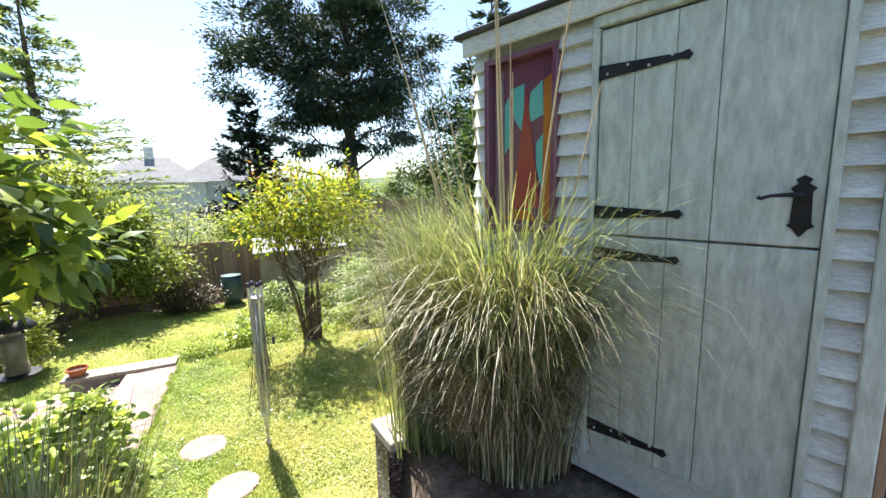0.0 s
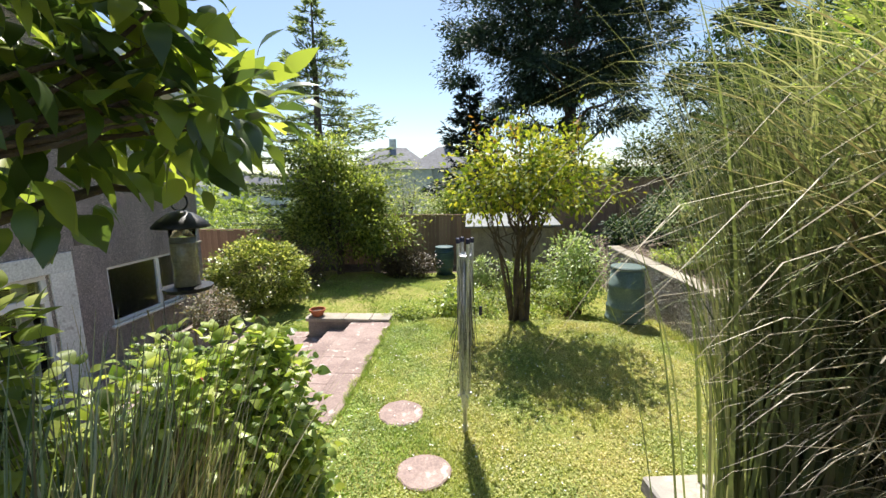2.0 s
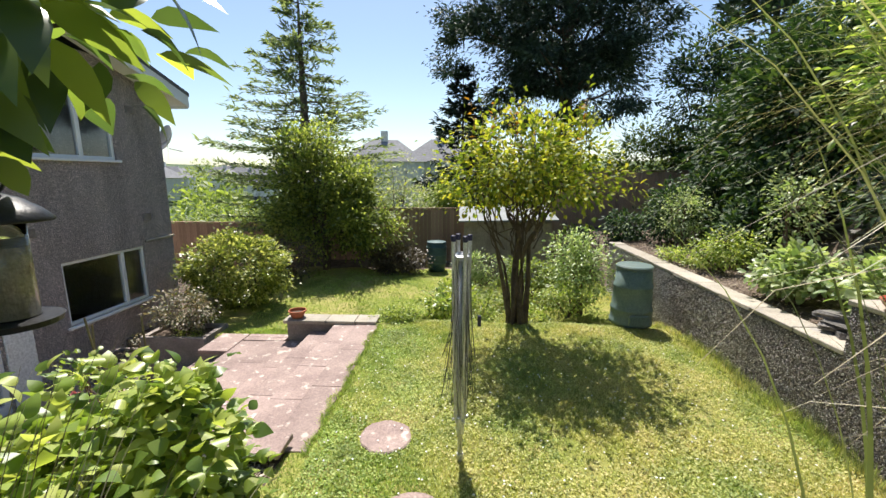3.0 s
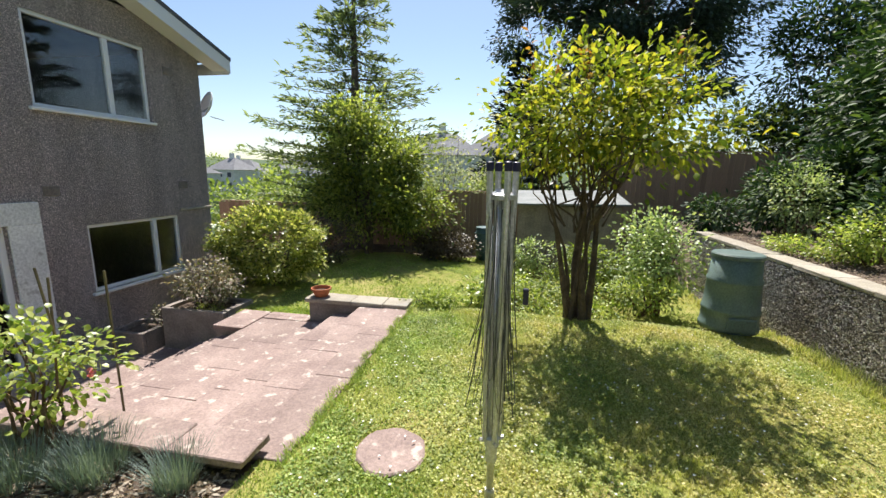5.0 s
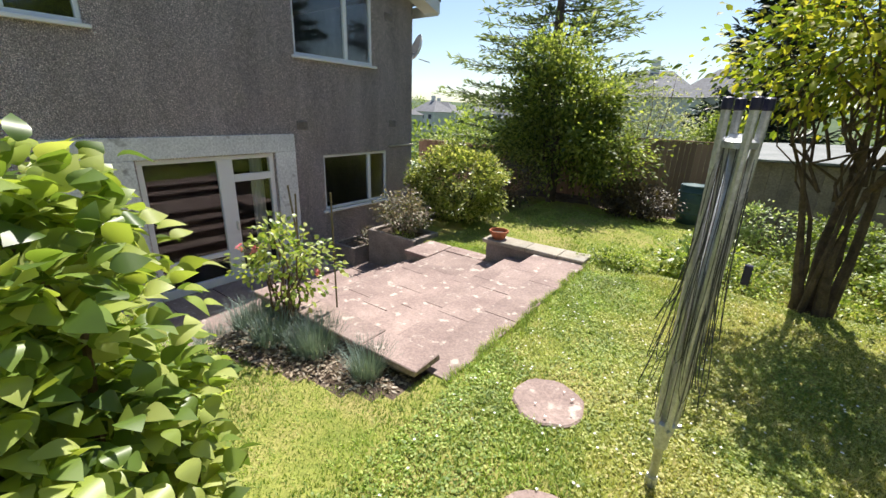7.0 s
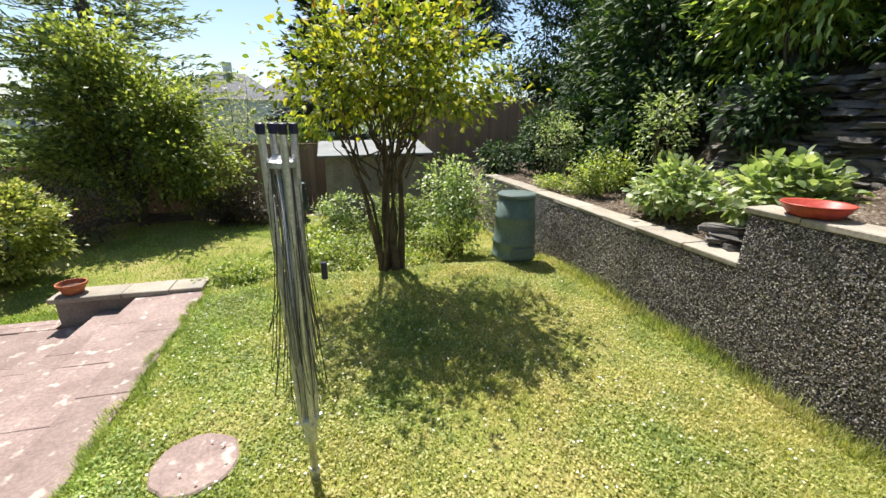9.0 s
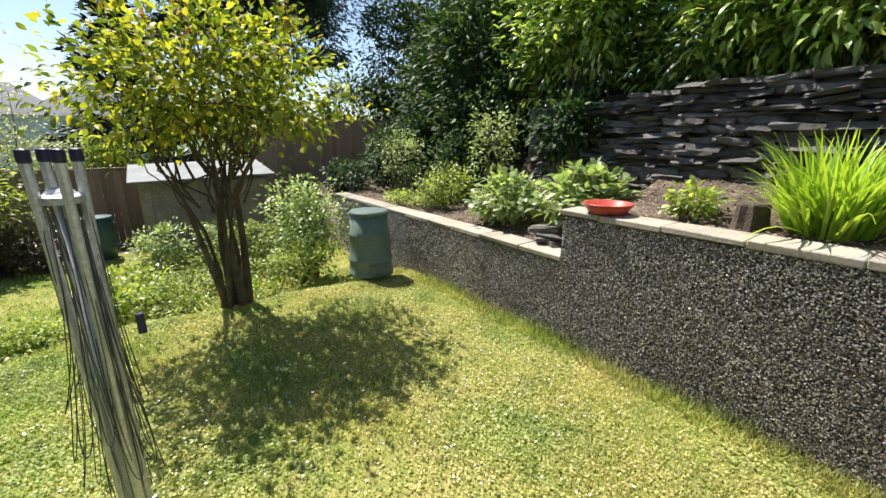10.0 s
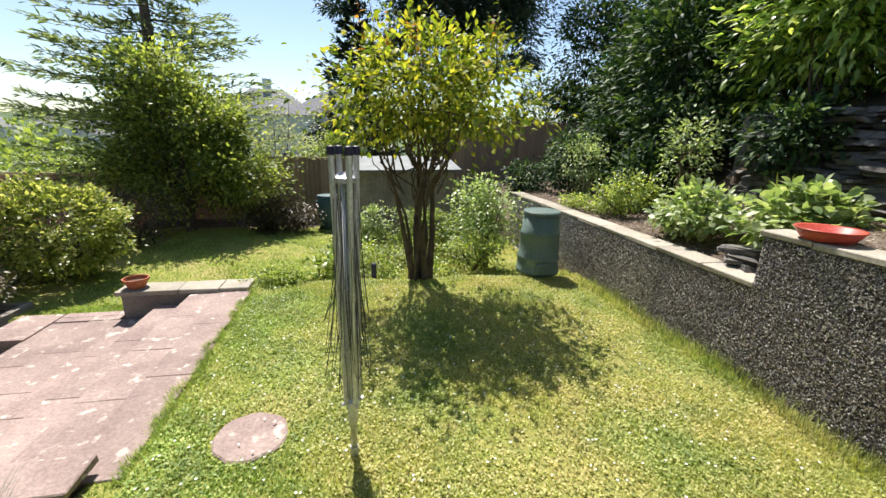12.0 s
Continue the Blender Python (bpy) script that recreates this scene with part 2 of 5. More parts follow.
def boxed(*a, **k):
    return box(bmesh.new(), *a, **k)


def lathe(bm, profile, seg=28, cx=0.0, cy=0.0):
    """Turns a profile of (radius, z) round an upright axis."""
    rings = [[bm.verts.new((cx + r * math.cos(2 * math.pi * i / seg), cy + r * math.sin(2 * math.pi * i / seg), z)) for i in range(seg)] for r, z in profile]
    for a, b in zip(rings, rings[1:]):
        for i in range(seg):
            bm.faces.new((a[i], a[(i + 1) % seg], b[(i + 1) % seg], b[i]))
    bm.faces.new(rings[0][::-1])
    bm.faces.new(rings[-1])
    return bm


def tube(bm, pts, radii, seg=7):
    pts = [Vector(p) for p in pts]
    rings = []
    for i, p in enumerate(pts):
        d = (pts[min(i + 1, len(pts) - 1)] - pts[max(i - 1, 0)]).normalized()
        s = d.orthogonal().normalized() if abs(d.z) > 0.95 else d.cross(Vector((0, 0, 1))).normalized()
        u = d.cross(s)
        r = radii[i] if isinstance(radii, (list, tuple)) else radii
        rings.append([bm.verts.new(p + (s * math.cos(2 * math.pi * k / seg) + u * math.sin(2 * math.pi * k / seg)) * r) for k in range(seg)])
    for a, b in zip(rings, rings[1:]):
        for k in range(seg):
            bm.faces.new((a[k], a[(k + 1) % seg], b[(k + 1) % seg], b[k]))
    bm.faces.new(rings[0][::-1])
    bm.faces.new(rings[-1])
    return bm


def unit(a):
    return a / np.maximum(np.linalg.norm(a, axis=1, keepdims=True), 1e-6)


def leaves(name, pos, axis, length, width, material, droop=0.25, fine=True, fold=0.2):
    """Many leaves as one mesh: each is a bent, folded blade at pos, pointing along axis."""
    n = len(pos)
    axis = unit(np.asarray(axis, float))
    up = np.tile((0.0, 0.0, 1.0), (n, 1)) + np.random.normal(0, 0.45, (n, 3))
    side = unit(np.cross(axis, up))
    nor = np.cross(side, axis)
    length = np.broadcast_to(length, n).reshape(n, 1)
    width = np.broadcast_to(width, n).reshape(n, 1)
    if fine == 2:
        rows = [(0.0, 0.0), (0.1, 0.3), (0.27, 0.5), (0.47, 0.5), (0.66, 0.38), (0.84, 0.18), (1.0, 0.0)]
        m = len(rows)
        v = np.zeros((n, 3 * m, 3))
        twist = np.random.normal(0, 0.25, (n, 1))
        for i, (u, w) in enumerate(rows):
            mid = pos + axis * u * length - nor * droop * u * u * length
            for j, sgn in enumerate((0, -1, 1)):
                cup = fold * w * (1.0 + 0.5 * math.sin(3.0 * u)) + sgn * twist * u * w
                v[:, 3 * i + j] = mid + side * sgn * w * width + nor * cup * width
        quads = np.array([q for i in range(m - 1) for q in ((3 * i, 3 * i + 1, 3 * i + 4, 3 * i + 3), (3 * i, 3 * i + 3, 3 * i + 5, 3 * i + 2))])
        return mesh_from(name, v.reshape(-1, 3), [(quads[None] + (np.arange(n) * 3 * m)[:, None, None]).reshape(-1, 4)], material, True)
    if fine:
        tpl = [(0, 0, 0), (0.38, 0, 0.0), (0.76, 0, -0.3), (1, 0, -0.75), (0.36, -0.5, 1), (0.74, -0.36, 1), (0.36, 0.5, 1), (0.74, 0.36, 1)]
        tris = np.array([(0, 4, 1), (0, 1, 6), (5, 3, 2), (2, 3, 7)])
        quads = np.array([(4, 5, 2, 1), (1, 2, 7, 6)])
    else:
        tpl = [(0, 0, 0), (0.5, -0.5, 0.4), (1, 0, -0.4), (0.5, 0.5, 0.4)]
        tris, quads = np.zeros((0, 3), int), np.array([(0, 1, 2, 3)])
    k = len(tpl)
    v = np.zeros((n, k, 3))
    for i, (u, w, h) in enumerate(tpl):
        lift = (fold * abs(w) * width if w else droop * h * length) if fine else droop * h * length * 0.5
        if fine and w:
            lift = lift + droop * (-0.3 if u > 0.5 else 0) * length
        v[:, i] = pos + axis * u * length + side * w * width + nor * lift
    off = (np.arange(n) * k)[:, None, None]
    fs = [(q[None] + off).reshape(-1, q.shape[1]) for q in (tris, quads) if len(q)]
    return mesh_from(name, v.reshape(-1, 3), fs, material)


def blades(name, base, heading, length, width, lean, curl, material, seg=5, bend=1.7):
    """Grass blades: thin ribbons that rise from base, lean out and bow over."""
    n = len(base)
    hd = np.stack([np.cos(heading), np.sin(heading), np.zeros(n)], 1)
    sd = np.stack([-np.sin(heading), np.cos(heading), np.zeros(n)], 1)
    v = np.zeros((n, seg + 1, 2, 3))
    p = np.array(base, float)
    for i in range(seg + 1):
        w = (width * (1 - (i / seg) ** 1.6 * 0.92))[:, None] * 0.5
        v[:, i, 0], v[:, i, 1] = p - sd * w, p + sd * w
        ang = lean + curl * (i / seg) ** bend
        p = p + (hd * np.sin(ang)[:, None] + np.array([0, 0, 1.0]) * np.cos(ang)[:, None]) * (length / seg)[:, None]
    off = (np.arange(n) * (seg + 1) * 2)[:, None, None]
    q = np.array([(2 * i, 2 * i + 1, 2 * i + 3, 2 * i + 2) for i in range(seg)])
    return mesh_from(name, v.reshape(-1, 3), [(q[None] + off).reshape(-1, 4)], material)


def crown_points(n, centre, radii, clumps, spread, shell=0.55, flat=0.7):
    """Leaf places gathered in clumps inside an uneven ellipsoid, with gaps; and the ways the leaves point."""
    c = unit(np.random.normal(0, 1, (clumps, 3))) * (shell + (1 - shell) * np.random.rand(clumps, 1)) * np.random.uniform(0.75, 1.08, (clumps, 1))
    c = c * np.asarray(radii)
    pick = np.random.randint(0, clumps, n)
    size = np.random.uniform(0.5, 1.3, clumps)[pick][:, None]
    d = np.random.normal(0, 1, (n, 3)) * np.array([1, 1, flat]) * spread * size
    pos = c[pick] + d
    way = unit(pos / np.asarray(radii)) * 0.7 + unit(d) * 0.6 + np.random.normal(0, 0.45, (n, 3))
    way[:, 2] -= 0.1
    return pos + np.asarray(centre), way, c + np.asarray(centre)


def limb(bm, a, b, r0, r1, sag=0.0, steps=5, wobble=0.06):
    a, b = Vector(a), Vector(b)
    L = (b - a).length
    pts = [a.lerp(b, i / steps) + Vector((random.uniform(-1, 1), random.uniform(-1, 1), random.uniform(-0.5, 0.5))) * wobble * L * (0 if i in (0, steps) else 1) + Vector((0, 0, sag * L * math.sin(math.pi * i / steps))) for i in range(steps + 1)]
    tube(bm, pts, [r0 + (r1 - r0) * i / steps for i in range(steps + 1)], 6)


# ---- the ground ----
def step01(a, b, v):
    u = np.clip((v - a) / (b - a), 0, 1)
    return u * u * (3 - 2 * u)


def ground_z(x, y):
    """Height of the garden: lawn at 0, lower lawn behind, house level, upper bed and hillside, the way down from the shed."""
    x, y = np.asarray(x, float), np.asarray(y, float)
    z = -0.36 * step01(8.55, 9.6, y)
    z = np.where((x < -0.8) & (y > 8.62), -0.36, z)
    z = np.where((x < -0.95) & (y > 5.3) & (y <= 8.62), -1.05 - 0 * x, z)
    z = np.where((y <= 5.3) & (x < -2.2), -1.0 * step01(-2.4, -4.0, x), z)
    z = np.where((x < -4.95) & (y <= 9.3), -1.0 - 0.4 * (x < -5.95), z)
    z = np.where((x < -4.95) & (y > 9.3), -0.7, z)
    bank = np.interp(y, [0.3, 0.8, 1.2, 1.8, 2.9, 3.4, 4.2], [1.55, 1.38, 1.22, 1.02, 0.5, 0.42, 0.0]) * step01(-1.6, -0.4, x) * (1 - step01(1.15, 1.6, x) * (y > 2.65))
    z = np.where(y < 4.3, np.maximum(z, bank), z) - 0.07 * step01(2.0, 4.2, x) * (x < 4.3) * (y < 9)
    bed = np.interp(x, [4.3, 5.5, 6.0, 6.3, 12], [0.0, 0.25, 0.65, 1.9, 4.5])
    gentle = step01(7.5, 8.8, y)
    bed = bed * (1 - gentle) + np.interp(x, [4.3, 5.5, 7.0, 12], [0.0, 0.25, 0.9, 3.6]) * gentle
    bed = bed * (1 - 0.85 * step01(10.3, 13.0, y))
    lowbed, highbed = 0.8 + bed * 0.83, 1.3 + bed * 0.42
    z = np.where(x > 4.36, np.where(y > 5.84, lowbed, highbed), z)
    z = np.where((x > 1.4) & (y < np.interp(x, [1.4, 4.36], [2.78, 3.0])), np.maximum(1.4, np.where(x > 4.36, highbed, 0)), z)
    far = step01(15.6, 55, y)
    z = z * (1 - far) + far * -5.0
    z = z * (1 - step01(14, 60, np.abs(x))) - 5.0 * step01(14, 60, -x)
    d = np.hypot(x, y)
    z = z + step01(300, 1100, d) * (26 + 10 * np.sin(x / 170) + 7 * np.sin(x / 61 + 1)) * (y > -400)
    return z + 0.012 * np.sin(x * 3.1) * np.sin(y * 2.3)


def build_ground():
    fx, fy = np.arange(-7, 9.001, 0.1), np.arange(-3, 17.001, 0.1)
    ext = np.array([1, 2.5, 5, 9, 15, 25, 40, 70, 120, 200, 320, 450, 600, 800, 1100, 1500.0])
    xs, ys = np.concatenate([-7 - ext[::-1], fx, 9 + ext]), np.concatenate([-3 - ext[::-1], fy, 17 + ext])
    X, Y = np.meshgrid(xs, ys)
    Z = ground_z(X, Y)
    nx, ny = len(xs), len(ys)
    idx = np.arange(nx * ny).reshape(ny, nx)
    q = np.stack([idx[:-1, :-1], idx[:-1, 1:], idx[1:, 1:], idx[1:, :-1]], -1).reshape(-1, 4)
    me = mesh_from("ground", np.stack([X, Y, Z], -1).reshape(-1, 3), [q], LAWN, True)
    me.materials.append(SOIL)
    me.materials.append(FAR_GROUND)
    cx, cy = (X[:-1, :-1] + X[1:, 1:]).ravel() / 2, (Y[:-1, :-1] + Y[1:, 1:]).ravel() / 2
    wob = 0.12 * np.sin(cx * 5.3 + cy * 3.1) + 0.08 * np.sin(cy * 9.7 - cx * 4.3)
    soil = (cx > 4.3) | (cy + wob > 14.2) | ((cy < 2.4) & (cx > 1.35)) | (cx < -4.6)
    soil |= (cx < -0.9) & (cx + wob > -3.6) & (cy < 5.4) & (cy + 0.5 * wob > np.maximum(4.9 + 0.35 * (cx + 0.94), 4.45))
    soil |= (np.hypot((cx - 1.7) / 0.5, (cy - 9.0) / 0.3) < 1) | ((cy < 8.6) & (cy > 5.3) & (cx < -0.9))
    soil |= (np.abs(cx - 0.5 + wob) < 0.8) & (cy < 3.2) | (cx > 0.4) & (cx < 1.6) & (cy < 2.7)
    farm = (np.abs(cx) > 14) | (cy > 17) | (cy < -4)
    me.polygons.foreach_set("material_index", np.where(farm, 2, np.where(soil, 1, 0)).astype(np.int32))
    tagged(new("ground", me), "mown green lawn with bare soil beds, falling away to a far valley", "ground", kind="structure")


build_ground()


# ---- house ----
HX = -5.897


def holed_wall(x0, x1, ys, zs, holes):
    """An upright wall between x0 and x1, cut in cells at ys and zs, without the cells in holes."""
    bm = bmesh.new()
    for i in range(len(ys) - 1):
        for j in range(len(zs) - 1):
            if (i, j) not in holes:
                box(bm, x0, x1, ys[i], ys[i + 1], zs[j], zs[j + 1])
    bmesh.ops.remove_doubles(bm, verts=bm.verts, dist=0.0005)
    pairs = {}
    for f in bm.faces:
        pairs.setdefault(tuple(round(c, 3) for c in f.calc_center_median()), []).append(f)
    bmesh.ops.delete(bm, geom=[f for fs in pairs.values() if len(fs) > 1 for f in fs], context="FACES")
    return bm


def window(parent, y0, y1, z0, z1, mullions, sill=True):
    """A white framed window set in the house wall: frame bars, panes, sill."""
    w = new("window")
    w.parent = parent
    tagged(w, "white plastic framed window with dark panes")
    x0, x1, t = HX - 0.10, HX - 0.03, 0.055
    bm = bmesh.new()
    for a, b, c, d in ((y0, y1, z0, z0 + t), (y0, y1, z1 - t, z1), (y0, y0 + t, z0 + t, z1 - t), (y1 - t, y1, z0 + t, z1 - t)):
        box(bm, x0, x1, a, b, c, d, 0.006)
    for m in mullions:
        box(bm, x0 + 0.004, x1 + 0.004, m - 0.04, m + 0.04, z0 + t, z1 - t, 0.006)
    part("window_frame", bm, UPVC, w)
    edges = [y0 + t] + [v for m in mullions for v in (m - 0.04, m + 0.04)] + [y1 - t]
    for a, b in zip(edges[::2], edges[1::2]):
        pane = part("pane", boxed(x0 + 0.03, x0 + 0.036, a, b, z0 + t, z1 - t), GLASS, w)
        pane.visible_shadow = False
    if sill:
        part("window_sill", boxed(HX - 0.1, HX + 0.06, y0 - 0.06, y1 + 0.06, z0 - 0.05, z0 - 0.002, 0.008), UPVC, w)
    return w


def build_house():
    h = thing("house", "two-storey grey pebble-dashed house with white windows and glazed doors", "house")
    ys = [-7, 3.4, 4.98, 5.2, 7.24, 7.8, 8.27, 9.65, 10.03, 10.87]
    zs = [-1.3, -0.98, -0.06, 1.03, 1.13, 2.74, 4.01, 4.55]
    holes = {(3, 1), (3, 2), (3, 3), (6, 2), (7, 2), (1, 5), (5, 5), (6, 5)}
    part("wall", holed_wall(HX - 0.25, HX, ys, zs, holes), DASH_HOUSE, h)
    bm = boxed(-16.0, HX - 0.26, 10.62, 10.87, -1.3, 4.2)
    part("wall", bm, DASH_HOUSE, h)
    part("wall", boxed(-16.0, HX - 0.26, -7, -6.75, -1.3, 4.2), DASH_HOUSE, h)
    part("wall", boxed(-16.0, -15.75, -6.74, 10.61, -1.3, 4.2), DASH_HOUSE, h)
    # Added interior slabs, coloured near black so the panes look dark.
    part("inner_room", boxed(-15.7, HX - 0.27, -6.7, 10.55, -1.2, -0.93), UNLIT_ROOM, h)
    part("inner_floor", boxed(-15.7, HX - 0.27, -6.7, 10.55, 1.5, 1.7), UNLIT_ROOM, h)
    part("inner_partition", boxed(-10.1, -9.9, -6.7, 10.55, -0.98, 4.1), UNLIT_ROOM, h)
    # gable above, and the roof with its verge
    ridge_y = 2.0
    slope = (4.6 - 4.02) / (9.48 - 11.42)
    def roof_at(y):
        return 4.06 + slope * (y - 11.28)
    part("gable", boxed(HX - 0.25, HX - 0.002, ridge_y - 6, ridge_y + 6, 4.551, 5.3), DASH_HOUSE, h)
    half = 11.34 - ridge_y
    for sgn in (1, -1):
        bm = bmesh.new()
        def pt(x, d, up):
            return bm.verts.new((x, ridge_y + sgn * d, roof_at(ridge_y + d) + up))
        vs = [pt(x, d, u) for x in (-16.3, HX + 0.42) for d in (0, half) for u in (0.14, 0.22)]
        for q in ((0, 1, 3, 2), (4, 6, 7, 5), (0, 4, 5, 1), (2, 3, 7, 6), (0, 2, 6, 4), (1, 5, 7, 3)):
            bm.faces.new([vs[i] for i in q])
        roof = part("roof", bm, TILE, h, "dark tiled roof")
        bm = bmesh.new()
        vs = [pt(x, d, u) for x in (HX + 0.38, HX + 0.41) for d in (0, half - 0.02) for u in (-0.1, 0.138)]
        for q in ((0, 1, 3, 2), (4, 6, 7, 5), (0, 4, 5, 1), (2, 3, 7, 6), (0, 2, 6, 4), (1, 5, 7, 3)):
            bm.faces.new([vs[i] for i in q])
        part("bargeboard", bm, UPVC, h, "white bargeboard")
        bm = bmesh.new()
        vs = [pt(x, d, u) for x in (HX - 0.001, HX + 0.379) for d in (0, half - 0.03) for u in (-0.07, -0.05)]
        for q in ((0, 1, 3, 2), (4, 6, 7, 5), (0, 4, 5, 1), (2, 3, 7, 6), (0, 2, 6, 4), (1, 5, 7, 3)):
            bm.faces.new([vs[i] for i in q])
        part("soffit", bm, UPVC, h, "white soffit boards")
    part("eave_fascia", boxed(-16.2, HX + 0.379, 11.29, 11.32, 3.92, 4.14), UPVC, h, "white eaves board and gutter")
    # windows
    window(h, 8.27, 10.03, -0.06, 1.03, [9.5])
    window(h, 7.8, 9.65, 2.74, 4.01, [8.97])
    window(h, 3.4, 4.98, 2.74, 4.01, [4.3])
    # lower projecting band, air bricks
    part("drip_ledge", boxed(HX + 0.001, HX + 0.03, 10.06, 10.9, 1.1, 1.15, 0.008), CAP, h, "thin rough ledge over the plinth")
    for y, z in ((7.85, 1.58), (10.2, 1.61), (10.1, 3.72)):
        bm = boxed(HX + 0.001, HX + 0.012, y - 0.11, y + 0.11, z - 0.07, z + 0.07, 0.003)
        for k in range(5):
            box(bm, HX + 0.012, HX + 0.02, y - 0.09, y + 0.09, z - 0.055 + k * 0.025, z - 0.043 + k * 0.025)
        part("air_brick", bm, ROUGH_STONE, h, "small grey air brick")
    # glazed doors with white painted surround
    part("door_lintel", boxed(HX + 0.001, HX + 0.035, 4.3, 7.65, 1.14, 1.44, 0.006), WHITE_WALL, h, "flaking white painted lintel")
    part("door_jamb", boxed(HX + 0.001, HX + 0.035, 7.26, 7.65, -0.98, 1.138, 0.006), WHITE_WALL, h, "white painted jamb")
    part("door_jamb", boxed(HX + 0.001, HX + 0.035, 4.3, 5.18, -0.98, 1.138, 0.006), WHITE_WALL, h, "white painted jamb")
    d = new("door")
    d.parent = h
    tagged(d, "white glazed double door with dark glass")
    x0, x1 = HX - 0.1, HX - 0.03
    bm = bmesh.new()
    for a, b, c, e in ((5.2, 7.24, 1.06, 1.13), (5.2, 7.24, -0.98, -0.84), (5.2, 5.28, -0.84, 1.06), (7.16, 7.24, -0.84, 1.06), (6.28, 6.52, -0.84, 1.06), (6.52, 7.16, 0.7, 0.82), (5.28, 6.28, -0.5, -0.42)):
        box(bm, x0, x1, a, b, c, e, 0.006)
    part("door_frame", bm, UPVC, d)
    for a, b, c, e in ((5.28, 6.28, -0.42, 1.06), (5.28, 6.28, -0.84, -0.5), (6.52, 7.16, 0.82, 1.06), (6.52, 7.16, -0.84, 0.7)):
        part("pane", boxed(x0 + 0.03, x0 + 0.036, a, b, c, e), GLASS, d).visible_shadow = False
    part("door_handle", boxed(x1, x1 + 0.05, 6.45, 6.48, -0.1, 0.06, 0.01), GALV, d, "silver lever handle")
    bm = bmesh.new()
    vs = [(HX - 0.28 - 0.02 * math.sin(k * 1.9), 6.92 + k * 0.024) for k in range(11)]
    for (xa, ya), (xb, yb) in zip(vs, vs[1:]):
        bm.faces.new([bm.verts.new(p) for p in ((xa, ya, -0.95), (xb, yb, -0.95), (xb, yb, 1.06), (xa, ya, 1.06))])
    part("curtain", bm, CURTAIN, d, "pale net curtain behind the pane")
    # satellite dish on the corner
    s = thing("satellite_dish", "white satellite dish on the house corner", "satellite dish", (HX - 0.12, 11.13, 3.25))
    bm = bmesh.new()
    lathe(bm, [(0.02, 0.0), (0.15, 0.02), (0.25, 0.06), (0.3, 0.1), (0.3, 0.11), (0.24, 0.075), (0.02, 0.015)], 24)
    dish = part("dish", bm, UPVC, s, smooth=True)
    dish.matrix_local = pose(0.05, 0.08, 0, 70, 0, -30)
    bm = tube(bmesh.new(), [(0, -0.26, -0.1), (0, -0.05, -0.1), (0.04, 0.05, -0.02)], 0.018)
    part("bracket", bm, GALV, s)
    part("feed_arm", tube(bmesh.new(), [(0.05, 0.06, -0.2), (0.15, 0.35, -0.25)], 0.01), GALV, s)


build_house()


# ---- steps, low wall, planters ----
def slab_run(parent, x0, x1, y0, y1, z, thick, pieces, name="slab", mat=None):
    """A row of paving slabs along y, each its own piece, slightly uneven."""
    cuts = [y0 + (y1 - y0) * (i + (random.uniform(-0.12, 0.12) if 0 < i < pieces else 0)) / pieces for i in range(pieces + 1)]
    for a, b in zip(cuts, cuts[1:]):
        part(name, boxed(x0, x1, a + 0.002, b - 0.002, z - thick, z + random.uniform(-0.0012, 0.0012), 0.005, 0.0015), mat or PAVING, parent)


def build_steps():
    s = thing("garden_steps", "wide worn pink stone steps with pale lichen spots", "steps")
    edges = [(-0.72, -1.47, 0.015), (-1.44, -1.88, -0.14), (-1.85, -3.1, -0.3), (-3.06, -3.45, -0.46), (-3.42, -3.8, -0.62), (-3.77, -4.2, -0.79)]
    for i, (xa, xb, z) in enumerate(edges):
        rows = (2, 1, 3, 1, 1, 1)[i]
        for k in range(rows):
            xm, xn = xa + (xb - xa) * k / rows, xa + (xb - xa) * (k + 1) / rows
            slab_run(s, xn + 0.002, xm - 0.002, (5.3 if i == 0 else 5.42), 8.47, z - 0.012 * k, 0.04, (3, 4, 3)[k], "tread")
        part("riser", boxed(xb + 0.02, xa, 5.42, 8.46, z - 0.4, z - 0.068), ROUGH_STONE, s)
    slab_run(s, -3.56, -3.08, 8.0, 8.72, -0.3, 0.06, 1, "landing_slab")
    part("landing_base", boxed(-3.53, -3.1, 8.03, 8.7, -1.0, -0.363), ROUGH_STONE, s)
    slab_run(s, -3.07, -2.35, 8.475, 8.75, -0.31, 0.06, 2, "landing_slab")
    # near coping that closes the flight
    c = thing("step_coping", "raised pink stone coping beside the steps, overhanging the flower bed", "coping")
    for a, b in ((-1.43, -0.87), (-2.2, -1.44), (-3.0, -2.21)):
        part("slab", boxed(a, b, 5.1, 5.4, 0.075, 0.135, 0.008, 0.006), PAVING, c)
    part("base", boxed(-3.0, -0.98, 5.17, 5.38, -1.0, 0.073), ROUGH_STONE, c)
    # low wall at the far side
    w = thing("low_wall", "low garden wall with flat stone coping beside the steps", "wall")
    part("body", boxed(-2.29, -0.8, 8.5, 8.76, -0.7, 0.0), ROUGH_STONE, w)
    for a, b in ((-2.34, -1.62), (-1.61, -1.13), (-1.12, -0.76)):
        part("cap_stone", boxed(a, b, 8.45, 8.8, 0.002, 0.062, 0.008, 0.005), CAP, w)
    # paving at the house
    p = thing("house_path", "grey paved path along the house wall", "pavement", kind="structure")
    for i in range(12):
        for j in range(2):
            y = 1.0 + i * 0.7
            part("slab", boxed(-4.2 - (j + 1) * 0.84, -4.21 - j * 0.84, y, y + 0.69, -1.06, -0.965 + random.uniform(-0.006, 0.006), 0.006), PAVING, p)


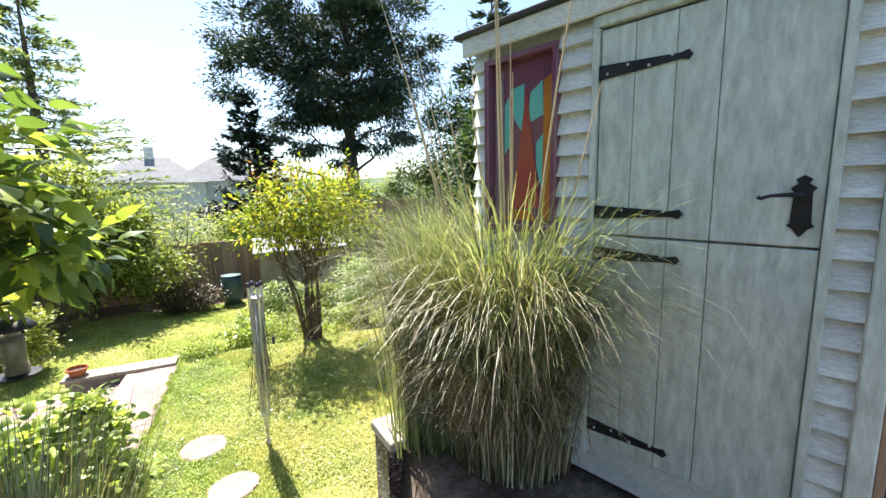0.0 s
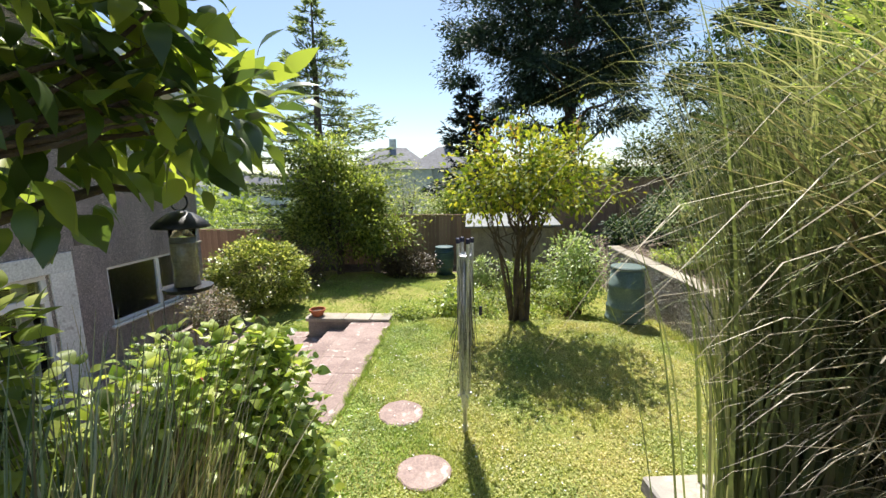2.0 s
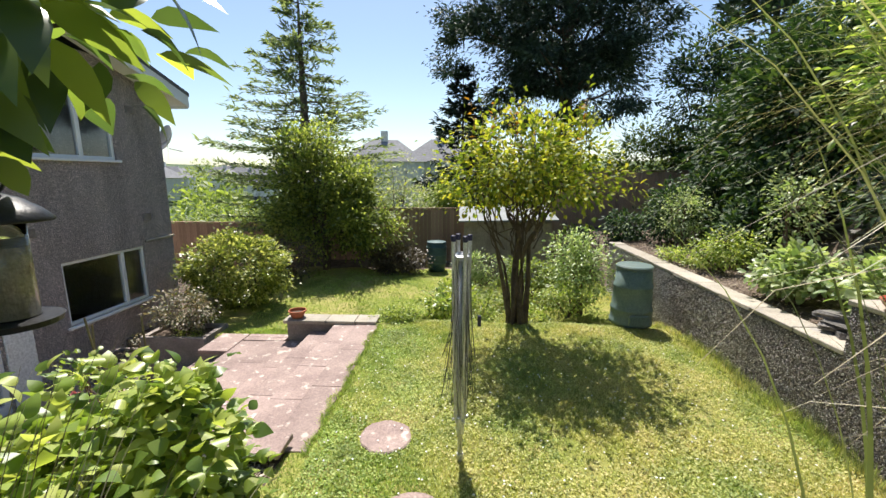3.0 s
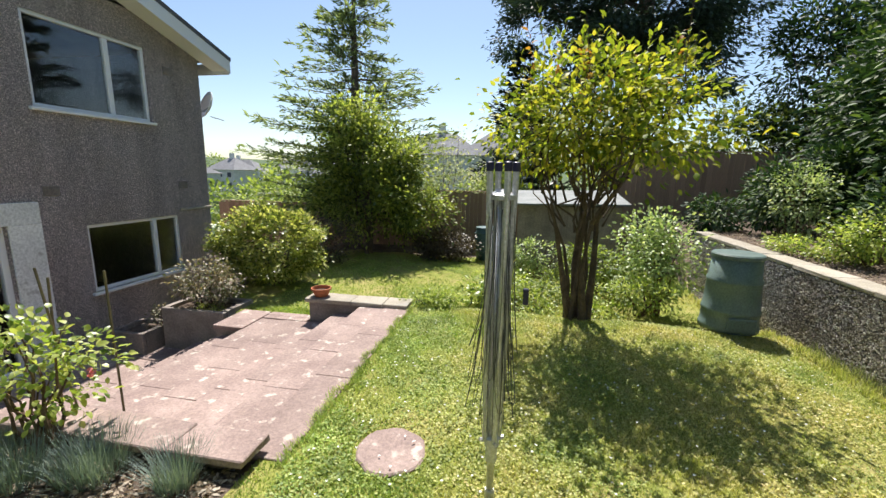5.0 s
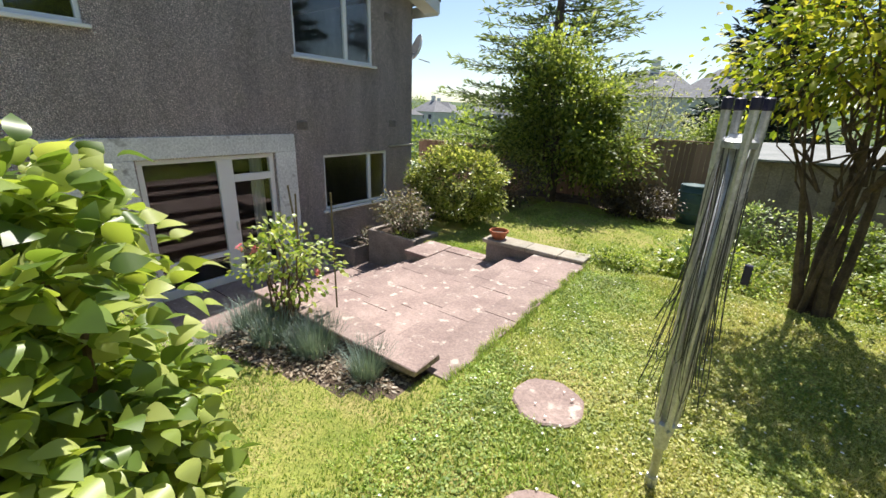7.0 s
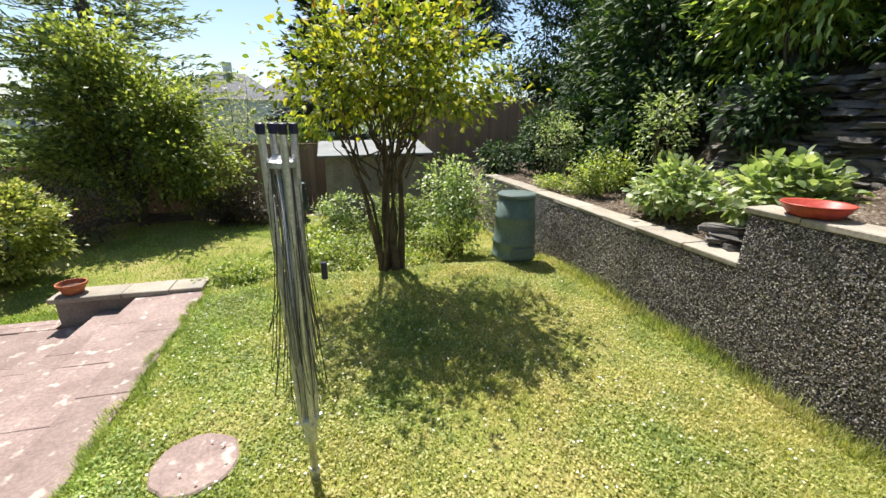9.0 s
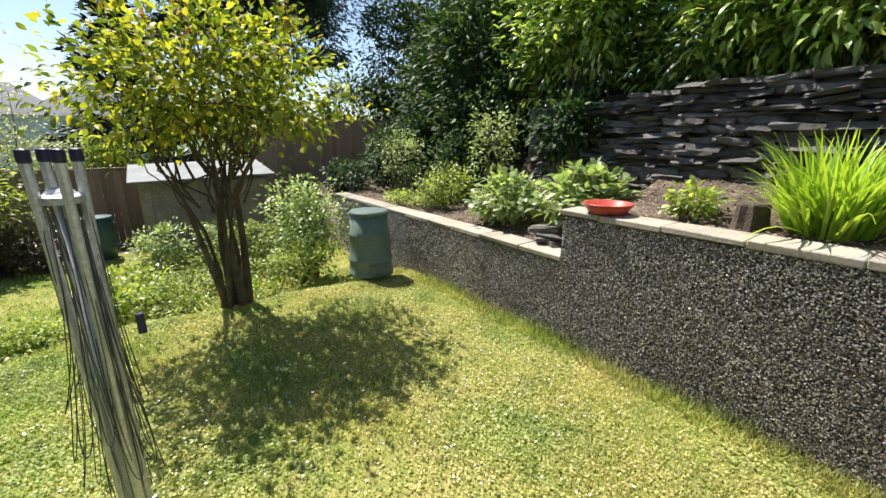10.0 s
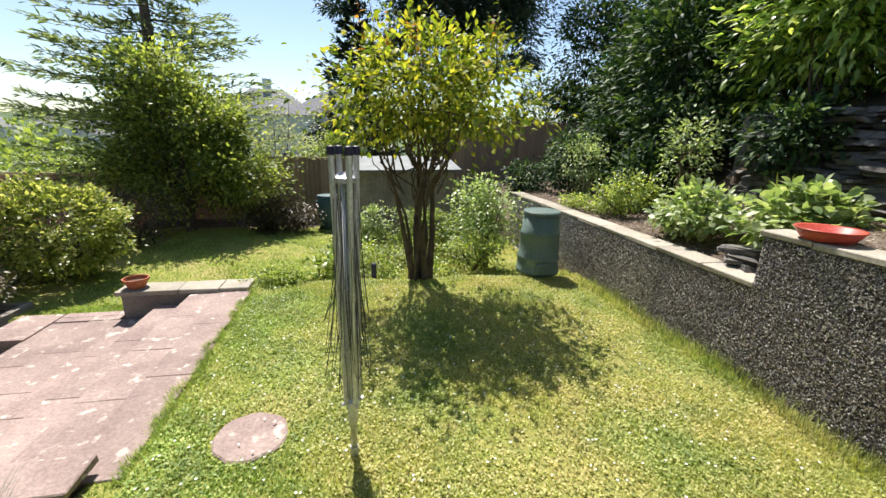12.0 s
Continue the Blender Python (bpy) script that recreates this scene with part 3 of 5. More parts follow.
build_steps()


def stone_planter(x0, x1, y0, y1, z0, z1, t, label):
    p = thing("stone_planter", label, "planter", ((x0 + x1) / 2, (y0 + y1) / 2, z0))
    w, d, h = (x1 - x0) / 2, (y1 - y0) / 2, z1 - z0
    bm = boxed(-w, w, -d, -d + t, 0, h, 0.012, 0.006)
    box(bm, -w, w, d - t, d, 0, h, 0.012, 0.006)
    box(bm, -w, -w + t, -d + t, d - t, 0, h, 0.0)
    box(bm, w - t, w, -d + t, d - t, 0, h, 0.0)
    part("body", bm, ROUGH_STONE, p)
    bm = bmesh.new()
    box(bm, -w + t, w - t, -d + t, d - t, h - 0.25, h - 0.06)
    part("soil", bm, SOIL, p, "dark soil")
    return p


stone_planter(-4.87, -3.72, 8.42, 9.15, -1.0, -0.28, 0.09, "large grey stone trough planter with a flowering shrub")
stone_planter(-5.55, -4.93, 8.1, 8.75, -1.0, -0.62, 0.07, "small low stone trough beside the house wall")


def terracotta_pot(at, r, h):
    p = thing("flower_pot", "small terracotta bowl standing on the low wall", "pot", at)
    bm = lathe(bmesh.new(), [(r * 0.62, 0), (r * 0.9, h * 0.75), (r, h * 0.78), (r, h), (r * 0.9, h), (r * 0.8, h * 0.6), (r * 0.5, h * 0.3)], 24)
    part("bowl", bm, TERRACOTTA, p, smooth=False)
    part("compost", lathe(bmesh.new(), [(r * 0.79, h * 0.55), (r * 0.8, h * 0.62)], 20), SOIL, p, "dry compost")


terracotta_pot((-2.15, 8.62, 0.062), 0.15, 0.13)


# ---- stepping stones ----
def stepping_stone(at, r, squash):
    bm = bmesh.new()
    n = 22
    rim = [r * (1 + random.uniform(-0.05, 0.05)) for _ in range(n)]
    rings = []
    for s, z in ((0.97, -0.04), (1.0, 0.006), (0.95, 0.016), (0.5, 0.019)):
        rings.append([bm.verts.new((math.cos(2 * math.pi * i / n) * rim[i] * s, math.sin(2 * math.pi * i / n) * rim[i] * s * squash, z)) for i in range(n)])
    for a, b in zip(rings, rings[1:]):
        for i in range(n):
            bm.faces.new((a[i], a[(i + 1) % n], b[(i + 1) % n], b[i]))
    bm.faces.new(rings[-1])
    ob = part("stepping_stone", bm, PAVING, None)
    ob.matrix_world = pose(*at, 0, 0, 20)
    tagged(ob, "round pinkish stepping stone sunk in the lawn", "stepping stone", "stepping stones in the lawn")


stepping_stone((-0.05, 5.57, 0.005), 0.25, 1.0)
stepping_stone((0.31, 4.67, 0.005), 0.24, 0.95)


# ---- retaining wall ----
def build_retaining():
    w = thing("retaining_wall", "dark pebble-dashed retaining wall with pale stone coping, stepped in height", "wall")
    part("low_face", boxed(4.2, 4.42, 5.82, 11.95, -0.5, 0.815), DASH_DARK, w)
    part("high_face", boxed(4.2, 4.42, 3.02, 5.818, -0.5, 1.29), DASH_DARK, w)
    bm = bmesh.new()
    a, b = Vector((4.3, 3.02, 0)), Vector((1.37, 2.72, 0))
    d = (b - a).normalized()
    nrm = Vector((-d.y, d.x, 0)) * 0.11
    base = [a + nrm, a - nrm, b - nrm, b + nrm]
    lo, hi = [bm.verts.new((p.x, p.y, -0.2)) for p in base], [bm.verts.new((p.x, p.y, 1.385)) for p in base]
    bm.faces.new(hi)
    for i in range(4):
        bm.faces.new((lo[i], lo[(i + 1) % 4], hi[(i + 1) % 4], hi[i]))
    part("return_face", bm, DASH_DARK, w)
    n = 78000
    yy = 3.05 + 8.85 * np.random.rand(n) ** 1.25
    zz = -0.12 + 1.4 * np.random.rand(n)
    ok = (yy < 5.81) | (zz < 0.8)
    yy, zz = yy[ok], zz[ok]
    n = len(yy)
    size = np.random.uniform(0.004, 0.0105, n) * (1 + 0.5 * (yy > 7))
    v = np.zeros((n, 5, 3))
    spin = np.random.uniform(0, 6.283, n)
    for k in range(4):
        rr = size * np.random.uniform(0.7, 1.3, n)
        v[:, k] = np.stack([np.full(n, 4.202), yy + rr * np.cos(spin + k * 1.571), zz + rr * np.sin(spin + k * 1.571)], 1)
    v[:, 4] = np.stack([4.2 - size * np.random.uniform(0.5, 1.1, n), yy + np.random.normal(0, 0.4, n) * size, zz + np.random.normal(0, 0.4, n) * size], 1)
    tris = np.array([(0, 1, 4), (1, 2, 4), (2, 3, 4), (3, 0, 4)])
    tagged(part("pebbles", mesh_from("pebbles", v.reshape(-1, 3), [(tris[None] + (np.arange(n) * 5)[:, None, None]).reshape(-1, 3)], PEBBLE), None, w, "small sharp dark and white pebbles set in the render, the whites also painted sun glints"), kind="stuff")
    for run, z, y0, y1 in ((0, 0.817, 5.81, 12.0), (1, 1.292, 3.0, 5.86)):
        y = y0
        while y < y1 - 0.05:
            L = min(random.uniform(0.55, 0.75), y1 - y)
            part("cap_stone", boxed(4.188, 4.49, y + 0.004, y + L - 0.004, z, z + 0.055 + random.uniform(-0.004, 0.004), 0.008, 0.005), CAP, w)
            y += L
    n = 5
    for i in range(n):
        p = a.lerp(b, (i + 0.5) / n)
        ob = part("cap_stone", boxed(-0.3, 0.3, -0.16, 0.16, 0, 0.06, 0.008, 0.005), CAP, w)
        ob.matrix_local = Matrix.Translation((p.x, p.y, 1.387)) @ Matrix.Rotation(math.atan2(d.y, d.x), 4, "Z")


build_retaining()


def build_slate_wall():
    w = thing("dry_stone_wall", "old dark slate dry stone wall behind the raised bed", "wall")
    part("backing", boxed(6.22, 6.4, 2.0, 8.2, 1.2, 2.5), SLATE, w)
    kinds = []
    for k in range(8):
        bm = bmesh.new()
        box(bm, -0.13, 0.13, -0.5, 0.5, 0, 1, 0.0, 0.09)
        bmesh.ops.subdivide_edges(bm, edges=bm.edges[:], cuts=1)
        for v in bm.verts:
            v.co += Vector((random.uniform(-0.03, 0.03), random.uniform(-0.05, 0.05), random.uniform(-0.07, 0.07)))
        kinds.append(bm_mesh("stone", bm, SLATE))
    z, rows = 1.35, 0
    while z < 2.62:
        h = random.uniform(0.04, 0.095)
        y = 3.1 + random.uniform(0, 0.2)
        while y < 7.7:
            L = random.uniform(0.12, 0.42)
            if z < 2.72 - 0.13 * abs(y - 4.6):
                ob = part("stone", random.choice(kinds), None, w)
                ob.matrix_local = Matrix.Translation((6.13 + random.uniform(-0.07, 0.06) + (z - 1.4) * 0.1, y + L / 2, z)) @ Matrix.Rotation(random.uniform(-0.12, 0.12), 4, "X") @ Matrix.Diagonal((1, L * 0.97, h * 0.96, 1))
            y += L
        z += h


# ---- compost bin, water butt, dish ----
def compost_bin(at):
    b = thing("compost_bin", "dark green plastic compost bin with a flat lid", "compost bin", at)
    prof = [(0.335, 0), (0.335, 0.05), (0.325, 0.06), (0.318, 0.2), (0.328, 0.215), (0.325, 0.25), (0.312, 0.265), (0.298, 0.55), (0.306, 0.565), (0.303, 0.6), (0.288, 0.615), (0.272, 0.84), (0.2, 0.85)]
    part("body", lathe(bmesh.new(), prof, 36), BIN_GREEN, b, smooth=True)
    part("lid", lathe(bmesh.new(), [(0.27, 0.842), (0.287, 0.845), (0.287, 0.885), (0.27, 0.9), (0.1, 0.91)], 36), BIN_GREEN, b, "flat round lid")
    part("hatch", boxed(-0.16, 0.16, -0.347, -0.3, 0.03, 0.19, 0.01), BIN_GREEN, b)
    b.scale = (1.03, 1.03, 1.12)


compost_bin((3.57, 8.95, -0.03))


def water_butt(at):
    b = thing("water_butt", "blue-green plastic water butt with a lid, by the fence", "water butt", at)
    part("body", lathe(bmesh.new(), [(0.24, 0), (0.29, 0.3), (0.3, 0.6), (0.27, 0.86)], 28), BUTT_GREEN, b, smooth=True)
    for z in (0.25, 0.5, 0.72):
        part("rib", lathe(bmesh.new(), [(0.285, z), (0.308, z + 0.01), (0.308, z + 0.03), (0.285, z + 0.04)], 28), BUTT_GREEN, b)
    part("lid", lathe(bmesh.new(), [(0.28, 0.862), (0.29, 0.87), (0.28, 0.9), (0.05, 0.93)], 28), BUTT_GREEN, b)


water_butt((-0.12, 14.0, -0.38))


def red_dish(at):
    b = thing("dish", "shallow red plastic dish on the wall coping", "dish", at)
    part("bowl", lathe(bmesh.new(), [(0.16, 0), (0.2, 0.05), (0.215, 0.085), (0.225, 0.085), (0.222, 0.095), (0.2, 0.09), (0.17, 0.03), (0.03, 0.02)], 28), RED_DISH, b, smooth=True)
    part("handle", boxed(0.2, 0.27, -0.03, 0.03, 0.078, 0.09, 0.004), RED_DISH, b)


red_dish((4.36, 5.45, 1.35))


# ---- rotary clothes dryer ----
def clothes_dryer(at):
    d = thing("clothes_dryer", "folded silver rotary clothes dryer with tangled grey lines", "clothes dryer", at)
    part("pole", lathe(bmesh.new(), [(0.022, 0), (0.022, 1.9)], 16), GALV, d, smooth=True)
    part("ground_socket", lathe(bmesh.new(), [(0.03, -0.02), (0.03, 0.1), (0.025, 0.11)], 16), GALV, d)
    bm = lathe(bmesh.new(), [(0.03, 0.3), (0.034, 0.31), (0.034, 0.4), (0.045, 0.41), (0.045, 0.46), (0.03, 0.47)], 18)
    for k in range(4):
        a = k * math.pi / 2 + 0.4
        tube(bm, [(0.03 * math.cos(a), 0.03 * math.sin(a), 0.44), (0.075 * math.cos(a), 0.075 * math.sin(a), 0.45)], 0.012)
    part("lower_collar", bm, GALV, d, "grey sliding collar")
    part("hub", lathe(bmesh.new(), [(0.03, 1.84), (0.07, 1.845), (0.07, 1.87), (0.05, 1.88), (0.03, 1.9)], 18), GALV, d, "grey metal hub")
    for k in range(4):
        a = k * math.pi / 2 + 0.4
        c, s = math.cos(a), math.sin(a)
        arm = part("arm", tube(bmesh.new(), [(0.04 * c, 0.04 * s, 0.44), (0.055 * c, 0.055 * s, 1.2), (0.072 * c, 0.072 * s, 1.99)], 0.017, 8), GALV, d)
        part("end_cap", lathe(bmesh.new(), [(0.018, 1.99), (0.021, 1.995), (0.021, 2.035), (0.014, 2.04)], 12, 0.072 * c, 0.072 * s), NAVY, arm, "dark plastic end cap")
        part("strut", tube(bmesh.new(), [(0.05 * c, 0.05 * s, 0.45), (0.05 * c - 0.03 * s, 0.05 * s + 0.03 * c, 1.1), (0.07 * c, 0.07 * s, 1.3)], 0.008, 6), GALV, d)
    for k in range(34):
        a, b2 = random.uniform(0, 6.283), random.uniform(-0.7, 0.7)
        r0, r1 = random.uniform(0.05, 0.08), random.uniform(0.07, 0.2)
        z0, z1 = random.uniform(1.3, 1.88), random.uniform(0.5, 1.15)
        if k % 3:
            pts = [(r0 * math.cos(a), r0 * math.sin(a), z0)]
            for i in range(1, 12):
                u = i / 12
                z = z0 + (z1 - z0) * math.sin(math.pi * u) ** 0.7
                r = r0 + (r1 - r0) * math.sin(math.pi * u) ** 1.2
                g = a + b2 * u + 0.1 * math.sin(6 * u + k)
                pts.append((r * math.cos(g), r * math.sin(g), z))
            pts.append((r0 * math.cos(a + b2), r0 * math.sin(a + b2), z0 + 0.02))
        else:
            pts = [((0.06 + 0.02 * math.sin(i + k)) * math.cos(a + b2 * i / 9), (0.06 + 0.02 * math.sin(i * 1.3 + k)) * math.sin(a + b2 * i / 9), 1.87 + (0.52 - 1.87) * i / 9) for i in range(10)]
        part("line", tube(bmesh.new(), pts, 0.0024, 4), WIRE, d)
    part("line_tag", boxed(0.135, 0.165, -0.012, 0.012, 1.28, 1.37, 0.004), NAVY, d, "small navy line tensioner")


clothes_dryer((0.662, 5.297, -0.045))


# ---- fence and small garden shed at the back ----
def build_fence():
    f = thing("garden_fence", "weathered brown close-board timber fence", "fence")
    bm = boxed(-0.06, 0.06, -0.011, 0.011, 0, 1)
    board = bm_mesh("board", bm, FENCE)
    x = -9.4
    while x < 8.5:
        top = 0.85 if x < -4.5 else (1.36 if x < 3.2 else 2.57)
        ob = part("board", board, None, f)
        bot = float(ground_z(x, 15.3)) - 0.05
        ob.matrix_local = Matrix.Translation((x, 15.45 + random.uniform(-0.006, 0.006), bot)) @ Matrix.Diagonal((1, 1, top - bot + random.uniform(-0.015, 0.015), 1))
        x += 0.126
    for k in range(8):
        px = -9.0 + k * 2.4
        top = 0.85 if px < -4.5 else (1.36 if px < 3.2 else 2.57)
        part("post", boxed(px - 0.05, px + 0.05, 15.47, 15.57, -1.4, top + 0.05, 0.006), FENCE, f)
    for a, b, top in ((-9.4, -4.5, 0.85), (-4.5, 3.2, 1.36), (3.2, 8.5, 2.57)):
        part("capping", boxed(a, b, 15.41, 15.5, top + 0.016, top + 0.05, 0.005), FENCE, f)


def build_small_shed():
    s = thing("garden_store", "small grey-green garden store with a pale sheet roof", "shed")
    part("body", boxed(0.7, 3.1, 13.3, 15.0, -0.42, 1.2, 0.01), ROUGH_STONE, s)
    for k in range(12):
        part("board", boxed(0.7 + k * 0.2, 0.7 + k * 0.2 + 0.195, 13.275, 13.298, -0.4, 1.19, 0.004), ROUGH_STONE, s)
    bm = bmesh.new()
    vs = [bm.verts.new(p) for p in ((0.55, 13.1, 1.2), (3.25, 13.1, 1.25), (3.25, 15.1, 1.5), (0.55, 15.1, 1.44), (0.55, 13.1, 1.24), (3.25, 13.1, 1.29), (3.25, 15.1, 1.54), (0.55, 15.1, 1.48))]
    for q in ((0, 1, 2, 3), (4, 7, 6, 5), (0, 4, 5, 1), (1, 5, 6, 2), (2, 6, 7, 3), (3, 7, 4, 0)):
        bm.faces.new([vs[i] for i in q])
    part("roof", bm, PALE_SHEET, s, "pale sheet roof")


build_small_shed()


# ---- painted shed ----
def build_shed():
    at_right, at_left = Vector((2.539, 1.058, 0)), Vector((2.264, 1.833, 0))
    d = (at_left - at_right).normalized()
    s = thing("shed", "sage-green timber shed with stable door, clapboards and a stained glass window", "shed")
    s.matrix_world = Matrix.Translation((at_right.x, at_right.y, -0.19)) @ Matrix.Rotation(math.atan2(d.y, d.x), 4, "Z")
    # local: x along the front towards the far corner, y towards the garden path, z up
    W, z0, ztop = 0.822, 1.78, 3.98
    far, near = 1.6, -0.13
    bm = boxed(near, far, -1.4, -0.04, z0 - 0.15, ztop + 0.02)
    part("core", bm, CLAP, s)
    def claps(a, b):
        z = z0
        while z < ztop - 0.02:
            bm = bmesh.new()
            vs = [bm.verts.new(p) for p in ((a, -0.038, z), (b, -0.038, z), (b, 0.022, z), (a, 0.022, z), (a, -0.038, z + 0.12), (b, -0.038, z + 0.12), (b, -0.024, z + 0.12), (a, -0.024, z + 0.12))]
            for q in ((0, 1, 2, 3), (4, 7, 6, 5), (0, 4, 5, 1), (1, 5, 6, 2), (2, 6, 7, 3), (3, 7, 4, 0)):
                bm.faces.new([vs[i] for i in q])
            part("clapboard", bm, CLAP, s)
            z += 0.104
    claps(W + 0.03, 1.03)
    claps(1.5, far)
    claps(near, -0.03)
    # door frame, two leaves of boards
    bm = boxed(-0.03, 0.0, -0.03, 0.03, z0, 3.9, 0.004)
    box(bm, W, W + 0.03, -0.03, 0.03, z0, 3.9, 0.004)
    box(bm, -0.03, W + 0.03, -0.03, 0.03, 3.9, 3.95, 0.004)
    part("door_frame", bm, SAGE, s)
    for leaf, (za, zb) in (("upper_door", (2.955, 3.885)), ("lower_door", (1.86, 2.945))):
        dr = new(leaf)
        dr.parent = s
        x = 0.004
        for wd in (0.335, 0.16, 0.165, 0.155):
            part("board", boxed(x, x + wd - 0.003, -0.02, 0.008 + random.uniform(-0.001, 0.001), za, zb, 0.003), SAGE, dr)
            x += wd
        for zz in ((3.7, 3.06) if leaf == "upper_door" else (2.86, 1.95)):
            bm = bmesh.new()
            vs = [bm.verts.new((xx, yy, zz + dz)) for yy in (0.01, 0.017) for xx, dz in ((W, 0.033), (W, -0.033), (W - 0.34, -0.012), (W - 0.37, -0.02), (W - 0.385, 0), (W - 0.37, 0.02), (W - 0.34, 0.012))]
            bm.faces.new(vs[:7])
            bm.faces.new(vs[7:][::-1])
            for i in range(7):
                bm.faces.new((vs[i], vs[(i + 1) % 7], vs[7 + (i + 1) % 7], vs[7 + i]))
            hinge = part("strap_hinge", bm, IRON, dr, "black iron strap hinge")
            for k in range(4):
                ob = part("screw", lathe(bmesh.new(), [(0.007, 0), (0.004, 0.003)], 8), GALV, hinge)
                ob.matrix_local = pose(W - 0.04 - 0.09 * k, 0.017, zz + (0.012 if k % 2 else -0.01), -90, 0, 0)
        if leaf == "upper_door":
            hd = new("latch")
            hd.parent = dr
            bm = bmesh.new()
            outline = [(0.0, 0.09), (0.02, 0.075), (0.012, 0.06), (0.032, 0.045), (0.022, 0.03), (0.026, -0.08), (0.034, -0.09), (0.02, -0.1), (0.0, -0.13)]
            outline = outline + [(-x, z) for x, z in outline[-2:0:-1]]
            vs = [bm.verts.new((0.062 + x * 1.15, y, 3.12 + z)) for y in (0.009, 0.014) for x, z in outline]
            m = len(outline)
            bm.faces.new(vs[:m])
            bm.faces.new(vs[m:][::-1])
            for i in range(m):
                bm.faces.new((vs[i], vs[(i + 1) % m], vs[m + (i + 1) % m], vs[m + i]))
            part("back_plate", bm, IRON, hd, "black fleur-shaped back plate")
            part("lever", tube(bmesh.new(), [(0.062, 0.012, 3.14), (0.064, 0.05, 3.14), (0.1, 0.055, 3.142), (0.15, 0.05, 3.138), (0.175, 0.05, 3.128), (0.185, 0.05, 3.135)], [0.012, 0.011, 0.008, 0.006, 0.007, 0.008], 8), IRON, hd, "black lever handle")
    # stained glass window
    w = new("window")
    w.parent = s
    tagged(w, "stained glass window of red, orange and turquoise panes in a dark frame")
    cols = {"red": (0.3, 0.05, 0.05), "teal": (0.12, 0.42, 0.38), "orange": (0.42, 0.14, 0.03), "plum": (0.16, 0.06, 0.1), "violet": (0.2, 0.16, 0.22)}
    g = {k: plain(k + "_glass", v, 0.12, 0, 0.6) for k, v in cols.items()}
    x0, x1, za, zb = 1.06, 1.47, 2.98, 3.87
    part("backing", boxed(x0, x1, -0.039, -0.03, za, zb), g["plum"], w)
    shapes = [("teal", [(0.2, 0.66), (0.44, 0.62), (0.4, 0.8), (0.22, 0.86)]), ("teal", [(0.5, 0.55), (0.66, 0.66), (0.72, 0.84), (0.5, 0.86)]), ("red", [(0.24, 0.1), (0.7, 0.1), (0.56, 0.5), (0.46, 0.84), (0.36, 0.5)]),
              ("orange", [(0.02, 0.02), (0.2, 0.02), (0.2, 0.86), (0.02, 0.9)]), ("teal", [(0.2, 0.2), (0.3, 0.36), (0.3, 0.5), (0.2, 0.55)]), ("violet", [(0.84, 0.02), (0.98, 0.02), (0.98, 0.96), (0.84, 0.96)]), ("orange", [(0.3, 0.02), (0.8, 0.02), (0.7, 0.09), (0.4, 0.09)]), ("plum", [(0.2, 0.88), (0.84, 0.88), (0.84, 0.98), (0.2, 0.98)]), ("teal", [(0.72, 0.5), (0.82, 0.45), (0.82, 0.75), (0.75, 0.8)])]
    for i, (c, poly) in enumerate(shapes):
        bm = bmesh.new()
        y = -0.028 + 0.0015 * (i % 3)
        vs = [bm.verts.new((x0 + u * (x1 - x0), yy, za + v * (zb - za))) for yy in (-0.0295, y) for u, v in poly]
        k = len(poly)
        bm.faces.new(vs[:k])
        bm.faces.new(vs[k:][::-1])
        for j in range(k):
            bm.faces.new((vs[j], vs[(j + 1) % k], vs[k + (j + 1) % k], vs[k + j]))
        part("pane", bm, g[c], w)
    bm = bmesh.new()
    for a, b, c, e in ((x0 - 0.03, x1 + 0.03, zb, zb + 0.03), (x0 - 0.03, x1 + 0.03, za - 0.04, za), (x0 - 0.03, x0, za, zb), (x1, x1 + 0.03, za, zb)):
        box(bm, a, b, -0.03, 0.035, c, e, 0.004)
    part("window_frame", bm, g["plum"], w)
    # roof
    part("fascia", boxed(near - 0.03, far + 0.05, 0.03, 0.055, ztop - 0.03, ztop + 0.07, 0.005), CLAP, s)
    bm = boxed(near - 0.1, far + 0.1, -1.5, 0.08, ztop + 0.072, ztop + 0.1, 0.006)
    part("roof", bm, FELT, s, "black felt roof")
    part("corner_post", boxed(near - 0.07, near - 0.002, -0.06, 0.035, z0 - 0.1, ztop, 0.006), SAGE, s)
    part("side_boards", boxed(near - 0.1, near - 0.072, -1.4, 0.0, z0 - 0.1, ztop - 0.02, 0.004), FENCE, s)


build_shed()


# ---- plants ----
# Laurel leaf twice: shade put into one set of colours, sunlight into the other.
SHADED_LAUREL = leaf_mat("shaded_laurel_leaf", [(0.012, 0.03, 0.014), (0.018, 0.045, 0.018), (0.03, 0.07, 0.022), (0.045, 0.09, 0.028), (0.15, 0.22, 0.055)], 0.6, 0.2, 0.3)
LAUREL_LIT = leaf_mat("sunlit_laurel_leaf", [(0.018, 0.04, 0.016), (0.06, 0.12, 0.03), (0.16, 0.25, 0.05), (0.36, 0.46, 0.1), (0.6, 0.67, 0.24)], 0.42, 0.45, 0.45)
# Bough leaves with sunlight and leaf shine put into the pale colours.
BOUGH_LIT = leaf_mat("sunlit_bough_leaf", [(0.07, 0.14, 0.03), (0.19, 0.3, 0.06), (0.38, 0.49, 0.11), (0.58, 0.66, 0.24)], 0.32, 0.45, 0.6)
TREE_LEAF = leaf_mat("tree_leaf", [(0.06, 0.1, 0.03), (0.14, 0.19, 0.05), (0.27, 0.32, 0.08), (0.42, 0.46, 0.14)], 0.5, 0.52)
